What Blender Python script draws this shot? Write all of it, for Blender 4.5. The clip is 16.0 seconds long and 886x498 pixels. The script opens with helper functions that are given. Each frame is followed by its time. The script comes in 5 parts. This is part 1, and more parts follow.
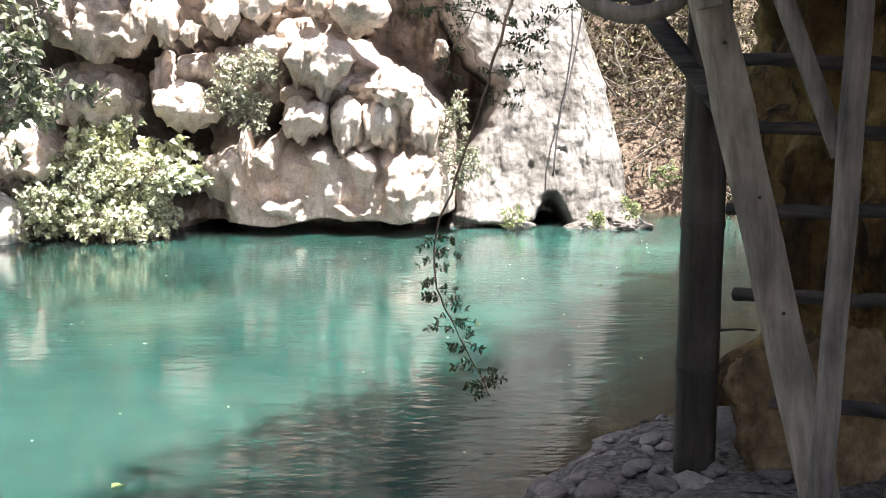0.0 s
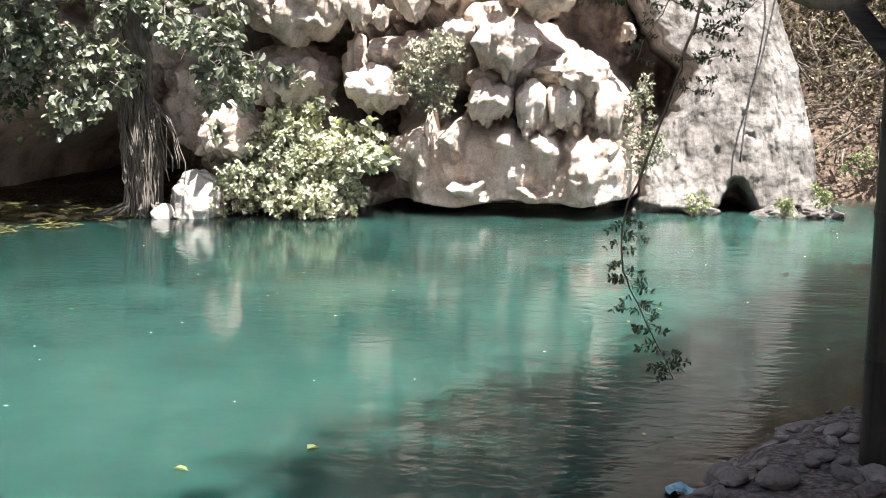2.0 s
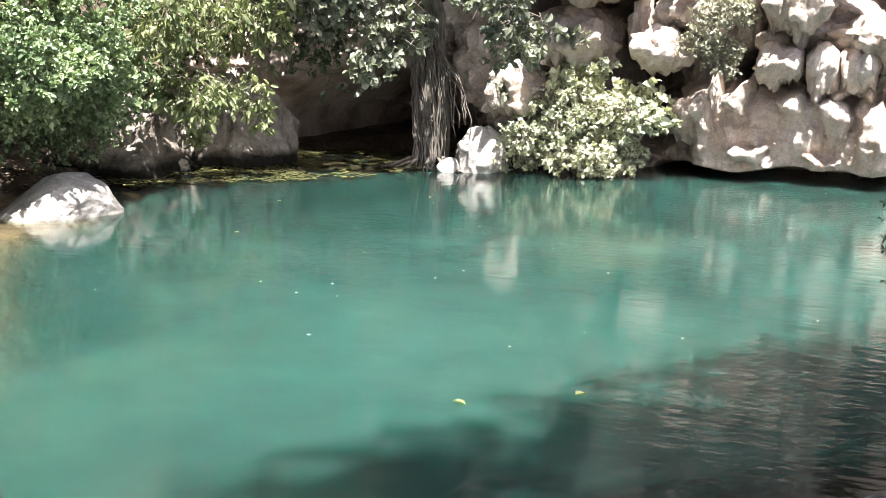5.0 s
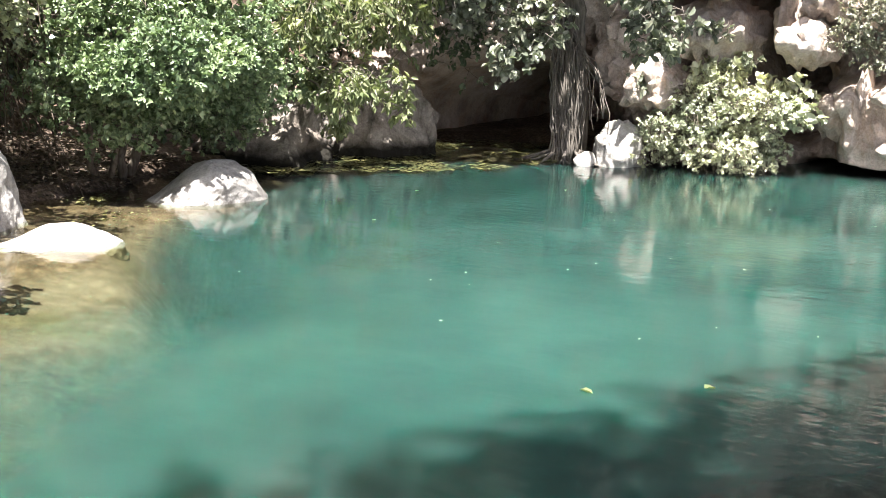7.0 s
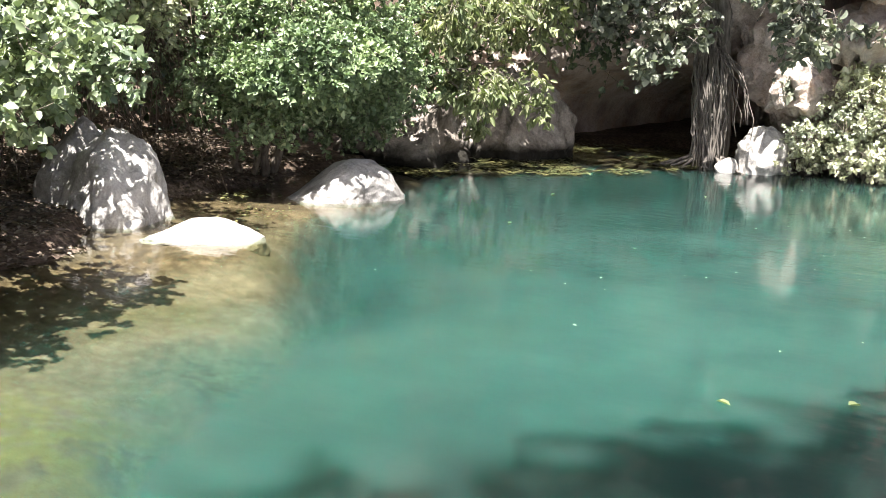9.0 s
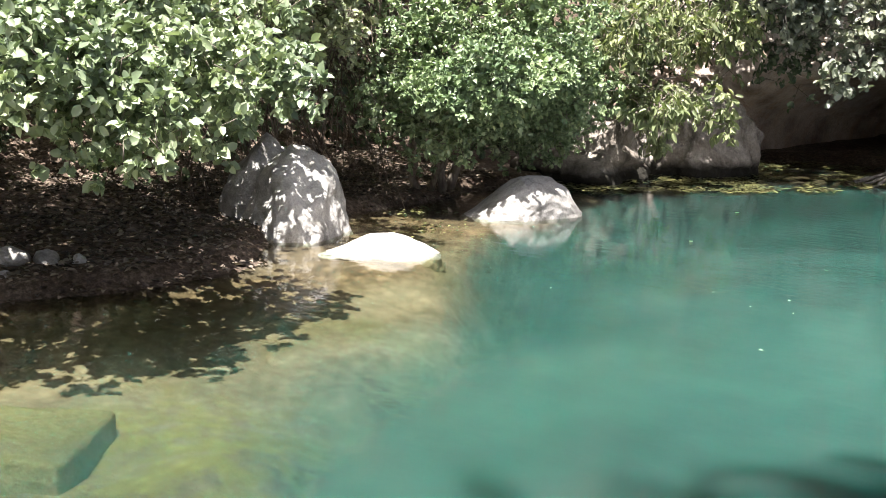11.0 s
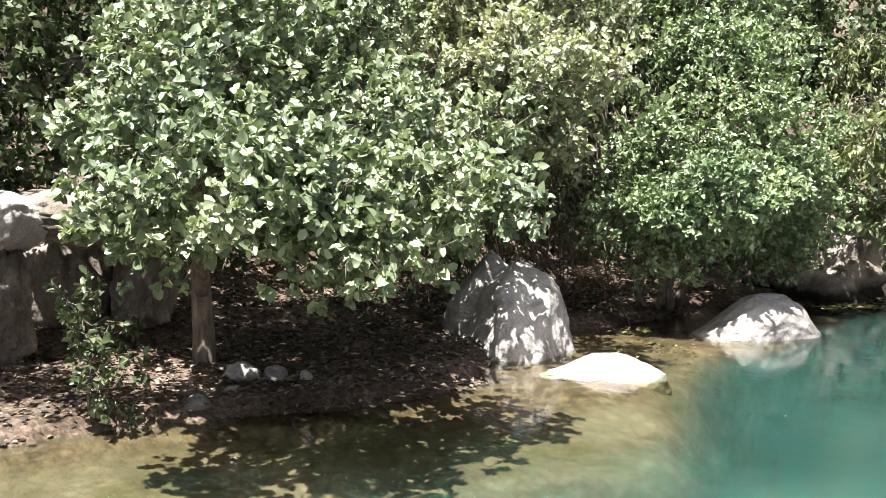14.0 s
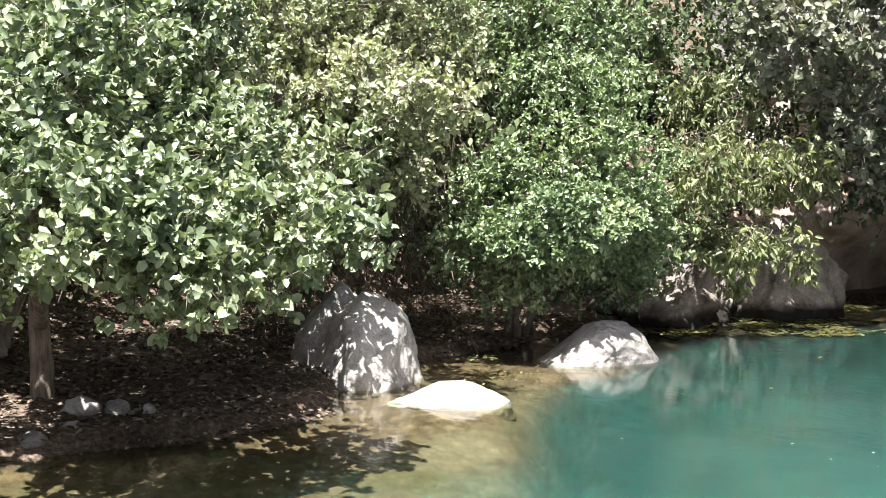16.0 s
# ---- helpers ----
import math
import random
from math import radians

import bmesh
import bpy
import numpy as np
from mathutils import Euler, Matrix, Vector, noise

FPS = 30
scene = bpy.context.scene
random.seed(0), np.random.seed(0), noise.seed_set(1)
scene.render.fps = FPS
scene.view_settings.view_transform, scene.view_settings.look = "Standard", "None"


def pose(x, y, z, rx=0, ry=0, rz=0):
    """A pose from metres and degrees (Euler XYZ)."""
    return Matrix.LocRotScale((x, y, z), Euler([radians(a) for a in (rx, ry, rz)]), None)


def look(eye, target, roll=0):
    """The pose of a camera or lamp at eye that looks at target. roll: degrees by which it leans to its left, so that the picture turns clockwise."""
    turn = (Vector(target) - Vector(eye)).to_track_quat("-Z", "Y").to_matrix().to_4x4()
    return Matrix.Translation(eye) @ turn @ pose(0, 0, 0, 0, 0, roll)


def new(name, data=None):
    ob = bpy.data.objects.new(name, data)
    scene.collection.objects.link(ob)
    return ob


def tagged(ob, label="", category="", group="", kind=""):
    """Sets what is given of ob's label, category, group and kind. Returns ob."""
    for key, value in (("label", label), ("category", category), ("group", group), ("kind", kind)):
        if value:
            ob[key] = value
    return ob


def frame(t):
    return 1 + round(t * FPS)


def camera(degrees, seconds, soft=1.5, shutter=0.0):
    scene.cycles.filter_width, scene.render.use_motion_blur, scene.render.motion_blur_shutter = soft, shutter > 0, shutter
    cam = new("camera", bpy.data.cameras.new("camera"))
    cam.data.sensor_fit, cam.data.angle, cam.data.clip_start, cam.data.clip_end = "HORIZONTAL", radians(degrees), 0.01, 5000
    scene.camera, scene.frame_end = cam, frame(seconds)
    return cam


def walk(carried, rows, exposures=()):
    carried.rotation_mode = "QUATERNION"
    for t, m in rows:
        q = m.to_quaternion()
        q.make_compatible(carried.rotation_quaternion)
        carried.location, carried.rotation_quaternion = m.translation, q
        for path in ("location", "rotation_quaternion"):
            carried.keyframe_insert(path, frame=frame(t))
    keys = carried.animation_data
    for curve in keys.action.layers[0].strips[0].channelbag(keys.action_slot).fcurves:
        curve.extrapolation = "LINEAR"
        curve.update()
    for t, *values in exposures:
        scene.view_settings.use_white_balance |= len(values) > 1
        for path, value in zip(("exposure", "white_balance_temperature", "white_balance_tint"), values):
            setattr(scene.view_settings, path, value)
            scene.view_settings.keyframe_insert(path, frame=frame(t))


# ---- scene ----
cam = camera(42.73, 16.0, 0.85)
ROWS = [
    (0.0, 0.001, 0.245, 1.376, 0.02, -7.19, -0.00),
    (0.5, -0.006, 0.255, 1.371, 2.21, -7.30, 0.15),
    (1.0, -0.013, 0.256, 1.369, 4.41, -7.43, 0.30),
    (1.5, -0.022, 0.223, 1.381, 6.65, -7.61, 0.35),
    (2.0, -0.024, 0.125, 1.387, 9.07, -8.11, 0.33),
    (2.5, -0.022, 0.021, 1.401, 11.54, -8.59, 0.48),
    (3.0, -0.032, -0.045, 1.418, 13.93, -9.05, 0.62),
    (3.5, -0.019, -0.082, 1.420, 16.40, -9.40, 0.68),
    (4.0, 0.002, -0.101, 1.419, 18.79, -9.73, 0.77),
    (4.5, 0.023, -0.111, 1.421, 21.00, -10.07, 0.91),
    (5.0, 0.039, -0.122, 1.420, 23.06, -10.37, 1.00),
    (7.5, 0.097, -0.199, 1.411, 31.68, -10.78, 1.25),
    (8.0, 0.097, -0.201, 1.410, 33.34, -10.76, 1.37),
    (10.5, 0.020, -0.120, 1.388, 43.43, -10.54, 1.01),
    (11.0, 0.004, -0.095, 1.378, 45.97, -10.04, 0.64),
    (11.5, -0.007, -0.071, 1.363, 48.55, -8.90, 0.12),
    (12.0, -0.019, -0.038, 1.369, 51.21, -7.44, -0.18),
    (12.5, -0.032, -0.010, 1.388, 53.79, -6.24, -0.33),
    (13.0, -0.048, -0.003, 1.403, 56.06, -5.48, -0.45),
    (13.5, -0.059, 0.003, 1.410, 57.37, -5.02, -0.52),
    (14.0, -0.051, 0.011, 1.415, 57.63, -4.44, -0.46),
    (14.5, -0.030, 0.021, 1.420, 56.57, -3.97, -0.30),
    (15.0, -0.002, 0.026, 1.426, 54.57, -3.60, -0.17),
    (15.5, 0.027, 0.027, 1.428, 52.50, -3.29, -0.21),
    (16.0, 0.050, 0.024, 1.425, 50.41, -3.00, -0.25),
]
walk(cam, [(t, pose(x, y, z, 0, 0, yaw) @ pose(0, 0, 0, 90 + pitch, 0, 0) @ pose(0, 0, 0, 0, 0, roll)) for t, x, y, z, yaw, pitch, roll in ROWS],
     [(t, e, 6350, 14) for t, e in ((0.0, 2.27), (0.5, 2.12), (1.0, 2.04), (1.5, 1.89), (2.5, 1.86), (3.5, 1.94), (4.0, 2.04), (8.0, 2.08), (10.5, 1.95), (11.5, 1.90), (12.0, 1.61), (12.5, 1.98), (13.0, 2.02), (14.0, 1.82), (15.0, 1.79), (16.0, 1.83))])

# ---- light ----
SUN_DIR = Vector((0.21, -0.32, 0.925)).normalized()
world = bpy.data.worlds.new("sky")
scene.world = world
world.use_nodes = True
wn = world.node_tree.nodes
sky = wn.new("ShaderNodeTexSky")
sky.sky_type = "NISHITA"
sky.sun_disc = False
sky.sun_elevation = math.asin(SUN_DIR.z)
sky.sun_rotation = math.atan2(SUN_DIR.x, SUN_DIR.y)
sky.air_density, sky.dust_density, sky.ozone_density = 0.8, 4.0, 0.5
world.node_tree.links.new(sky.outputs[0], wn["Background"].inputs[0])
wn["Background"].inputs[1].default_value = 0.05
sun_data = bpy.data.lights.new("sun", "SUN")
sun_data.energy, sun_data.angle, sun_data.color = 4.6, radians(0.53), (1.0, 0.955, 0.88)
sun = new("sun", sun_data)
sun.matrix_world = look(SUN_DIR * 60, (0, 0, 0))


# ---- materials ----
def material(name, rough=0.8, spec=0.5, metal=0.0):
    m = bpy.data.materials.new(name)
    m.use_nodes = True
    b = m.node_tree.nodes["Principled BSDF"]
    b.inputs["Roughness"].default_value = rough
    b.inputs["Specular IOR Level"].default_value = spec
    b.inputs["Metallic"].default_value = metal
    return m, m.node_tree.nodes, m.node_tree.links, b


def coords(N, L, scale=(1, 1, 1)):
    geo = N.new("ShaderNodeNewGeometry")
    mp = N.new("ShaderNodeMapping")
    mp.inputs["Scale"].default_value = scale
    L.new(geo.outputs["Position"], mp.inputs["Vector"])
    return mp.outputs[0]


def noise_tex(N, L, vec, scale, detail=5, rough=0.6):
    n = N.new("ShaderNodeTexNoise")
    n.inputs["Scale"].default_value, n.inputs["Detail"].default_value, n.inputs["Roughness"].default_value = scale, detail, rough
    L.new(vec, n.inputs["Vector"])
    return n.outputs["Fac"]


def ramp(N, L, fac, stops):
    r = N.new("ShaderNodeValToRGB")
    while len(r.color_ramp.elements) < len(stops):
        r.color_ramp.elements.new(0.5)
    for e, (p, c) in zip(r.color_ramp.elements, stops):
        e.position, e.color = p, (*c, 1) if len(c) == 3 else c
    L.new(fac, r.inputs[0])
    return r.outputs[0]


def mixc(N, L, fac, a, b, mode="MIX"):
    m = N.new("ShaderNodeMix")
    m.data_type, m.blend_type = "RGBA", mode
    for sock, v in ((m.inputs[0], fac), (m.inputs[6], a), (m.inputs[7], b)):
        if isinstance(v, (float, int)):
            sock.default_value = v
        elif isinstance(v, tuple):
            sock.default_value = (*v, 1)
        else:
            L.new(v, sock)
    return m.outputs[2]


def bump(N, L, b, height, strength=0.5, dist=0.02, after=None):
    bp = N.new("ShaderNodeBump")
    bp.inputs["Strength"].default_value, bp.inputs["Distance"].default_value = strength, dist
    L.new(height, bp.inputs["Height"])
    if after:
        L.new(after, bp.inputs["Normal"])
    L.new(bp.outputs[0], b.inputs["Normal"])
    return bp.outputs[0]


def rock_material(name, pale, mid, dark, stain, stain_amount=0.5, streak=(6, 6, 1.2), fine=40.0, weathered=None, stain_from=0.46, relief=1.0, wet=None):
    m, N, L, b = material(name, 0.9, 0.25)
    v = coords(N, L)
    vs = coords(N, L, streak)
    big = noise_tex(N, L, v, 1.3, 6, 0.6)
    col = ramp(N, L, big, [(0.3, dark), (0.47, mid), (0.62, pale)])
    st = ramp(N, L, noise_tex(N, L, vs, 1.0, 5, 0.65), [(stain_from, (0, 0, 0)), (stain_from + 0.2, (1, 1, 1))])
    sc = N.new("ShaderNodeMath")
    sc.operation = "MULTIPLY"
    sc.inputs[1].default_value = stain_amount
    L.new(st, sc.inputs[0])
    col = mixc(N, L, sc.outputs[0], col, stain)
    sp = ramp(N, L, noise_tex(N, L, v, fine, 4, 0.7), [(0.3, (0.6, 0.58, 0.56)), (0.6, (1.05, 1.05, 1.05))])
    col = mixc(N, L, 0.7, col, sp, "MULTIPLY")
    if weathered:  # the high part is plain grey, toned down to dim its reflection in the water
        sep = N.new("ShaderNodeSeparateXYZ")
        L.new(v, sep.inputs[0])
        up = N.new("ShaderNodeMapRange")
        up.inputs["From Min"].default_value, up.inputs["From Max"].default_value = 2.4, 3.2
        L.new(sep.outputs[2], up.inputs[0])
        col = mixc(N, L, up.outputs[0], col, mixc(N, L, 1.0, sp, weathered, "MULTIPLY"))
    if wet:  # algae and damp up to a ragged line: colour, its height, softness
        sep = N.new("ShaderNodeSeparateXYZ")
        L.new(v, sep.inputs[0])
        line = N.new("ShaderNodeMath")
        line.operation = "MULTIPLY_ADD"
        line.inputs[1].default_value = -0.12 * min(1.0, wet[2] * 12)
        L.new(noise_tex(N, L, v, 7, 4, 0.6), line.inputs[0])
        L.new(sep.outputs[2], line.inputs[2])
        damp = N.new("ShaderNodeMapRange")
        damp.inputs["From Min"].default_value, damp.inputs["From Max"].default_value = wet[1] + wet[2] * 0.5 - 0.05, wet[1] - wet[2] * 0.5 - 0.06
        L.new(line.outputs[0], damp.inputs[0])
        col = mixc(N, L, damp.outputs[0], col, mixc(N, L, 0.6, wet[0], sp, "MULTIPLY"))
    L.new(col, b.inputs["Base Color"])
    h1 = noise_tex(N, L, v, 9, 8, 0.65)
    n1 = bump(N, L, b, h1, 0.8 * relief, 0.05)
    pits = N.new("ShaderNodeTexVoronoi")
    pits.inputs["Scale"].default_value = 14
    L.new(v, pits.inputs["Vector"])
    n2 = bump(N, L, b, pits.outputs["Distance"], 0.35 * relief, 0.03, n1)
    bump(N, L, b, noise_tex(N, L, v, fine * 1.5, 4, 0.6), 0.4, 0.006, n2)
    return m


# cliff and slab turn darker grey high up, for darker reflections in the pool
M_CLIFF = rock_material("limestone_tufa", (0.70, 0.63, 0.575), (0.56, 0.485, 0.425), (0.21, 0.172, 0.143), (0.42, 0.27, 0.16), 0.45, weathered=(0.27, 0.265, 0.25))
M_SLAB = rock_material("grey_limestone", (0.33, 0.315, 0.295), (0.22, 0.208, 0.193), (0.11, 0.10, 0.09), (0.075, 0.068, 0.058), 0.85, (8, 8, 1.5), 26, weathered=(0.17, 0.163, 0.15), stain_from=0.46, relief=0.8)
# dark stone with a damp waterline; its darkness also stands in for shade
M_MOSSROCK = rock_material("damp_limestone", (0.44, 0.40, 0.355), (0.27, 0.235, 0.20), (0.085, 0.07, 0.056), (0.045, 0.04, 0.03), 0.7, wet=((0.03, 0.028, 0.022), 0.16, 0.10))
M_BOULDER = rock_material("pale_boulder_stone", (0.56, 0.545, 0.52), (0.40, 0.39, 0.37), (0.15, 0.143, 0.13), (0.10, 0.095, 0.085), 0.55, (5, 5, 4), 60, wet=((0.22, 0.19, 0.12), 0.02, 0.03))
M_BLEACHED = rock_material("bleached_stone", (0.62, 0.60, 0.56), (0.5, 0.485, 0.455), (0.34, 0.325, 0.3), (0.25, 0.235, 0.2), 0.35, (5, 5, 4), 60, wet=((0.30, 0.25, 0.15), 0.012, 0.02))
M_TAN = rock_material("tan_rock", (0.56, 0.45, 0.29), (0.34, 0.26, 0.15), (0.07, 0.052, 0.035), (0.05, 0.04, 0.03), 0.8, (9, 9, 4.0), 18, stain_from=0.46, relief=1.3)
M_PILLAR = rock_material("ochre_rock", (0.42, 0.31, 0.14), (0.19, 0.128, 0.053), (0.024, 0.017, 0.011), (0.03, 0.022, 0.016), 0.95, (12, 12, 3.0), 18, stain_from=0.44, relief=1.3)
M_PEBBLE = rock_material("grey_pebble_stone", (0.36, 0.352, 0.34), (0.22, 0.215, 0.207), (0.09, 0.087, 0.083), (0.09, 0.083, 0.075), 0.5, (4, 4, 4), 70)


def ground_material():
    m, N, L, b = material("ground_soil_and_bed", 0.95, 0.2)
    v = coords(N, L)
    sep = N.new("ShaderNodeSeparateXYZ")
    geo = N.new("ShaderNodeNewGeometry")
    L.new(geo.outputs["Position"], sep.inputs[0])
    litter = ramp(N, L, noise_tex(N, L, v, 26, 7, 0.75), [(0.32, (0.055, 0.045, 0.037)), (0.48, (0.14, 0.112, 0.09)), (0.6, (0.27, 0.22, 0.18)), (0.72, (0.4, 0.34, 0.28))])
    patch = ramp(N, L, noise_tex(N, L, v, 1.6, 5, 0.6), [(0.4, (0.55, 0.5, 0.45)), (0.62, (1.1, 1.05, 1.0))])
    litter = mixc(N, L, 1.0, litter, patch, "MULTIPLY")
    sand = ramp(N, L, noise_tex(N, L, v, 2.2, 8, 0.7), [(0.32, (0.115, 0.09, 0.057)), (0.47, (0.235, 0.185, 0.122)), (0.62, (0.34, 0.275, 0.195))])
    algae = ramp(N, L, noise_tex(N, L, v, 0.9, 6, 0.7), [(0.52, (0, 0, 0)), (0.70, (0.8, 0.8, 0.8))])
    side = N.new("ShaderNodeMapRange")
    side.inputs["From Min"].default_value, side.inputs["From Max"].default_value = -2.4, -3.2
    L.new(sep.outputs[0], side.inputs[0])
    am = N.new("ShaderNodeMath")
    am.operation = "MULTIPLY"
    L.new(algae, am.inputs[0])
    L.new(side.outputs[0], am.inputs[1])
    sand = mixc(N, L, am.outputs[0], sand, (0.165, 0.15, 0.06))
    grown = N.new("ShaderNodeVectorMath")
    grown.operation = "DISTANCE"
    grown.inputs[1].default_value = (-3.75, 2.15, -0.2)
    L.new(v, grown.inputs[0])
    green = ramp(N, L, grown.outputs["Value"], [(0.30, (1, 1, 1)), (0.95, (0, 0, 0))])
    mott = ramp(N, L, noise_tex(N, L, v, 4.5, 6, 0.7), [(0.40, (0, 0, 0)), (0.56, (0.9, 0.9, 0.9))])
    sand = mixc(N, L, mixc(N, L, 1.0, green, mott, "MULTIPLY"), sand, (0.30, 0.275, 0.07))
    edge_silt = N.new("ShaderNodeMapRange")
    edge_silt.inputs["From Min"].default_value, edge_silt.inputs["From Max"].default_value = -0.13, -0.06
    L.new(sep.outputs[2], edge_silt.inputs[0])
    brown = ramp(N, L, noise_tex(N, L, v, 9, 6, 0.7), [(0.38, (0.12, 0.078, 0.045)), (0.6, (0.34, 0.235, 0.15))])
    sand = mixc(N, L, edge_silt.outputs[0], sand, brown)
    silt = ramp(N, L, noise_tex(N, L, v, 3.0, 8, 0.7), [(0.35, (0.018, 0.019, 0.013)), (0.5, (0.042, 0.042, 0.03)), (0.65, (0.095, 0.09, 0.066))])
    sand = mixc(N, L, side.outputs[0], silt, sand)
    peb = N.new("ShaderNodeTexVoronoi")
    peb.inputs["Scale"].default_value = 11
    L.new(v, peb.inputs["Vector"])
    pc = ramp(N, L, peb.outputs["Distance"], [(0.0, (1.15, 1.12, 1.08)), (0.55, (0.62, 0.6, 0.56))])
    sand = mixc(N, L, 0.6, sand, pc, "MULTIPLY")
    wet = N.new("ShaderNodeMapRange")
    wet.inputs["From Min"].default_value, wet.inputs["From Max"].default_value = -0.05, 0.0
    L.new(sep.outputs[2], wet.inputs[0])
    gravel = ramp(N, L, noise_tex(N, L, v, 34, 6, 0.7), [(0.35, (0.06, 0.058, 0.053)), (0.5, (0.16, 0.154, 0.144)), (0.66, (0.3, 0.29, 0.272))])
    back = N.new("ShaderNodeMapRange")
    back.inputs["From Min"].default_value, back.inputs["From Max"].default_value = 7.5, 9.0
    L.new(sep.outputs[1], back.inputs[0])
    where = N.new("ShaderNodeMath")
    where.operation = "MAXIMUM"
    L.new(side.outputs[0], where.inputs[0])
    L.new(back.outputs[0], where.inputs[1])
    dry = mixc(N, L, where.outputs[0], gravel, litter)
    L.new(mixc(N, L, wet.outputs[0], sand, dry), b.inputs["Base Color"])
    n1 = bump(N, L, b, noise_tex(N, L, v, 30, 6, 0.7), 0.8, 0.03)
    bump(N, L, b, peb.outputs["Distance"], 0.4, 0.02, n1)
    return m


M_GROUND = ground_material()


def water_material():
    m = bpy.data.materials.new("turquoise_water")
    m.use_nodes = True
    N, L = m.node_tree.nodes, m.node_tree.links
    N.remove(N["Principled BSDF"])
    out = N["Material Output"]
    v = coords(N, L)
    vl = coords(N, L, (1.0, 2.4, 1.0))
    fine = noise_tex(N, L, vl, 5.5, 2, 0.55)
    tiny = noise_tex(N, L, coords(N, L, (1.0, 2.0, 1.0)), 20.0, 2, 0.5)
    mid = noise_tex(N, L, vl, 3.2, 3, 0.5)
    calm = ramp(N, L, noise_tex(N, L, v, 0.35, 3, 0.5), [(0.35, (0.3, 0.3, 0.3)), (0.62, (1, 1, 1))])
    sx = N.new("ShaderNodeSeparateXYZ")
    L.new(v, sx.inputs[0])
    breeze = N.new("ShaderNodeMapRange")  # the breeze ruffles the open side most
    breeze.inputs["From Min"].default_value, breeze.inputs["From Max"].default_value = -2.6, -0.2
    breeze.inputs["To Min"].default_value, breeze.inputs["To Max"].default_value = 0.34, 1.0
    L.new(sx.outputs[0], breeze.inputs[0])
    gust = N.new("ShaderNodeMath")
    gust.operation = "MULTIPLY"
    L.new(calm, gust.inputs[0])
    L.new(breeze.outputs[0], gust.inputs[1])
    calm = gust.outputs[0]
    h = N.new("ShaderNodeMath")
    h.operation = "MULTIPLY"
    L.new(fine, h.inputs[0])
    L.new(calm, h.inputs[1])
    b1 = N.new("ShaderNodeBump")
    b1.inputs["Strength"].default_value, b1.inputs["Distance"].default_value = 0.9, 0.0065
    L.new(h.outputs[0], b1.inputs["Height"])
    h2 = N.new("ShaderNodeMath")
    h2.operation = "MULTIPLY"
    L.new(tiny, h2.inputs[0])
    L.new(calm, h2.inputs[1])
    b0 = N.new("ShaderNodeBump")
    b0.inputs["Strength"].default_value, b0.inputs["Distance"].default_value = 0.5, 0.0012
    L.new(h2.outputs[0], b0.inputs["Height"])
    L.new(b0.outputs[0], b1.inputs["Normal"])
    b2 = N.new("ShaderNodeBump")
    b2.inputs["Strength"].default_value, b2.inputs["Distance"].default_value = 0.5, 0.0036
    L.new(mid, b2.inputs["Height"])
    L.new(b1.outputs[0], b2.inputs["Normal"])
    attr = N.new("ShaderNodeAttribute")
    attr.attribute_name = "milkiness"
    milk = noise_tex(N, L, v, 0.5, 4, 0.6)
    body = ramp(N, L, milk, [(0.3, (0.0098, 0.0325, 0.0265)), (0.5, (0.0155, 0.050, 0.0412)), (0.7, (0.0255, 0.072, 0.0595))])
    dif = N.new("ShaderNodeSubsurfaceScattering")  # milky water lets light wander sideways
    dif.falloff = "RANDOM_WALK"
    dif.inputs["Scale"].default_value = 0.8
    dif.inputs["Radius"].default_value = (0.25, 1.0, 0.85)
    far_corner = N.new("ShaderNodeVectorMath")
    far_corner.operation = "DISTANCE"
    far_corner.inputs[1].default_value = (-6.5, 11.0, 0.0)
    L.new(v, far_corner.inputs[0])
    corner_tone = N.new("ShaderNodeMapRange")  # the body colour darkens towards the far corner
    corner_tone.inputs["From Min"].default_value, corner_tone.inputs["From Max"].default_value = 2.5, 8.5
    corner_tone.inputs["To Min"].default_value, corner_tone.inputs["To Max"].default_value = 0.45, 1.12
    L.new(far_corner.outputs["Value"], corner_tone.inputs[0])
    body = mixc(N, L, 1.0, body, corner_tone.outputs[0], "MULTIPLY")
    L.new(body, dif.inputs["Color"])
    tra = N.new("ShaderNodeBsdfTransparent")
    tra.inputs["Color"].default_value = (0.84, 0.91, 0.83, 1)
    low = N.new("ShaderNodeMixShader")
    L.new(attr.outputs["Fac"], low.inputs[0])
    L.new(tra.outputs[0], low.inputs[1])
    L.new(dif.outputs[0], low.inputs[2])
    glo = N.new("ShaderNodeBsdfGlossy")
    glo.inputs["Roughness"].default_value = 0.045
    L.new(b2.outputs[0], glo.inputs["Normal"])
    soft = N.new("ShaderNodeBsdfGlossy")  # ripples too fine to follow one by one
    soft.inputs["Roughness"].default_value = 0.28
    L.new(b2.outputs[0], soft.inputs["Normal"])
    gloss = N.new("ShaderNodeMixShader")
    patchy = N.new("ShaderNodeMapRange")
    patchy.inputs["From Min"].default_value, patchy.inputs["From Max"].default_value = 0.3, 0.7
    patchy.inputs["To Min"].default_value, patchy.inputs["To Max"].default_value = 0.0, 0.22
    L.new(noise_tex(N, L, v, 700, 1, 0.5), patchy.inputs[0])
    L.new(patchy.outputs[0], gloss.inputs[0])
    L.new(glo.outputs[0], gloss.inputs[1])
    L.new(soft.outputs[0], gloss.inputs[2])
    fre = N.new("ShaderNodeFresnel")
    fre.inputs["IOR"].default_value = 1.38
    L.new(b2.outputs[0], fre.inputs["Normal"])
    top = N.new("ShaderNodeMixShader")
    L.new(fre.outputs[0], top.inputs[0])
    L.new(low.outputs[0], top.inputs[1])
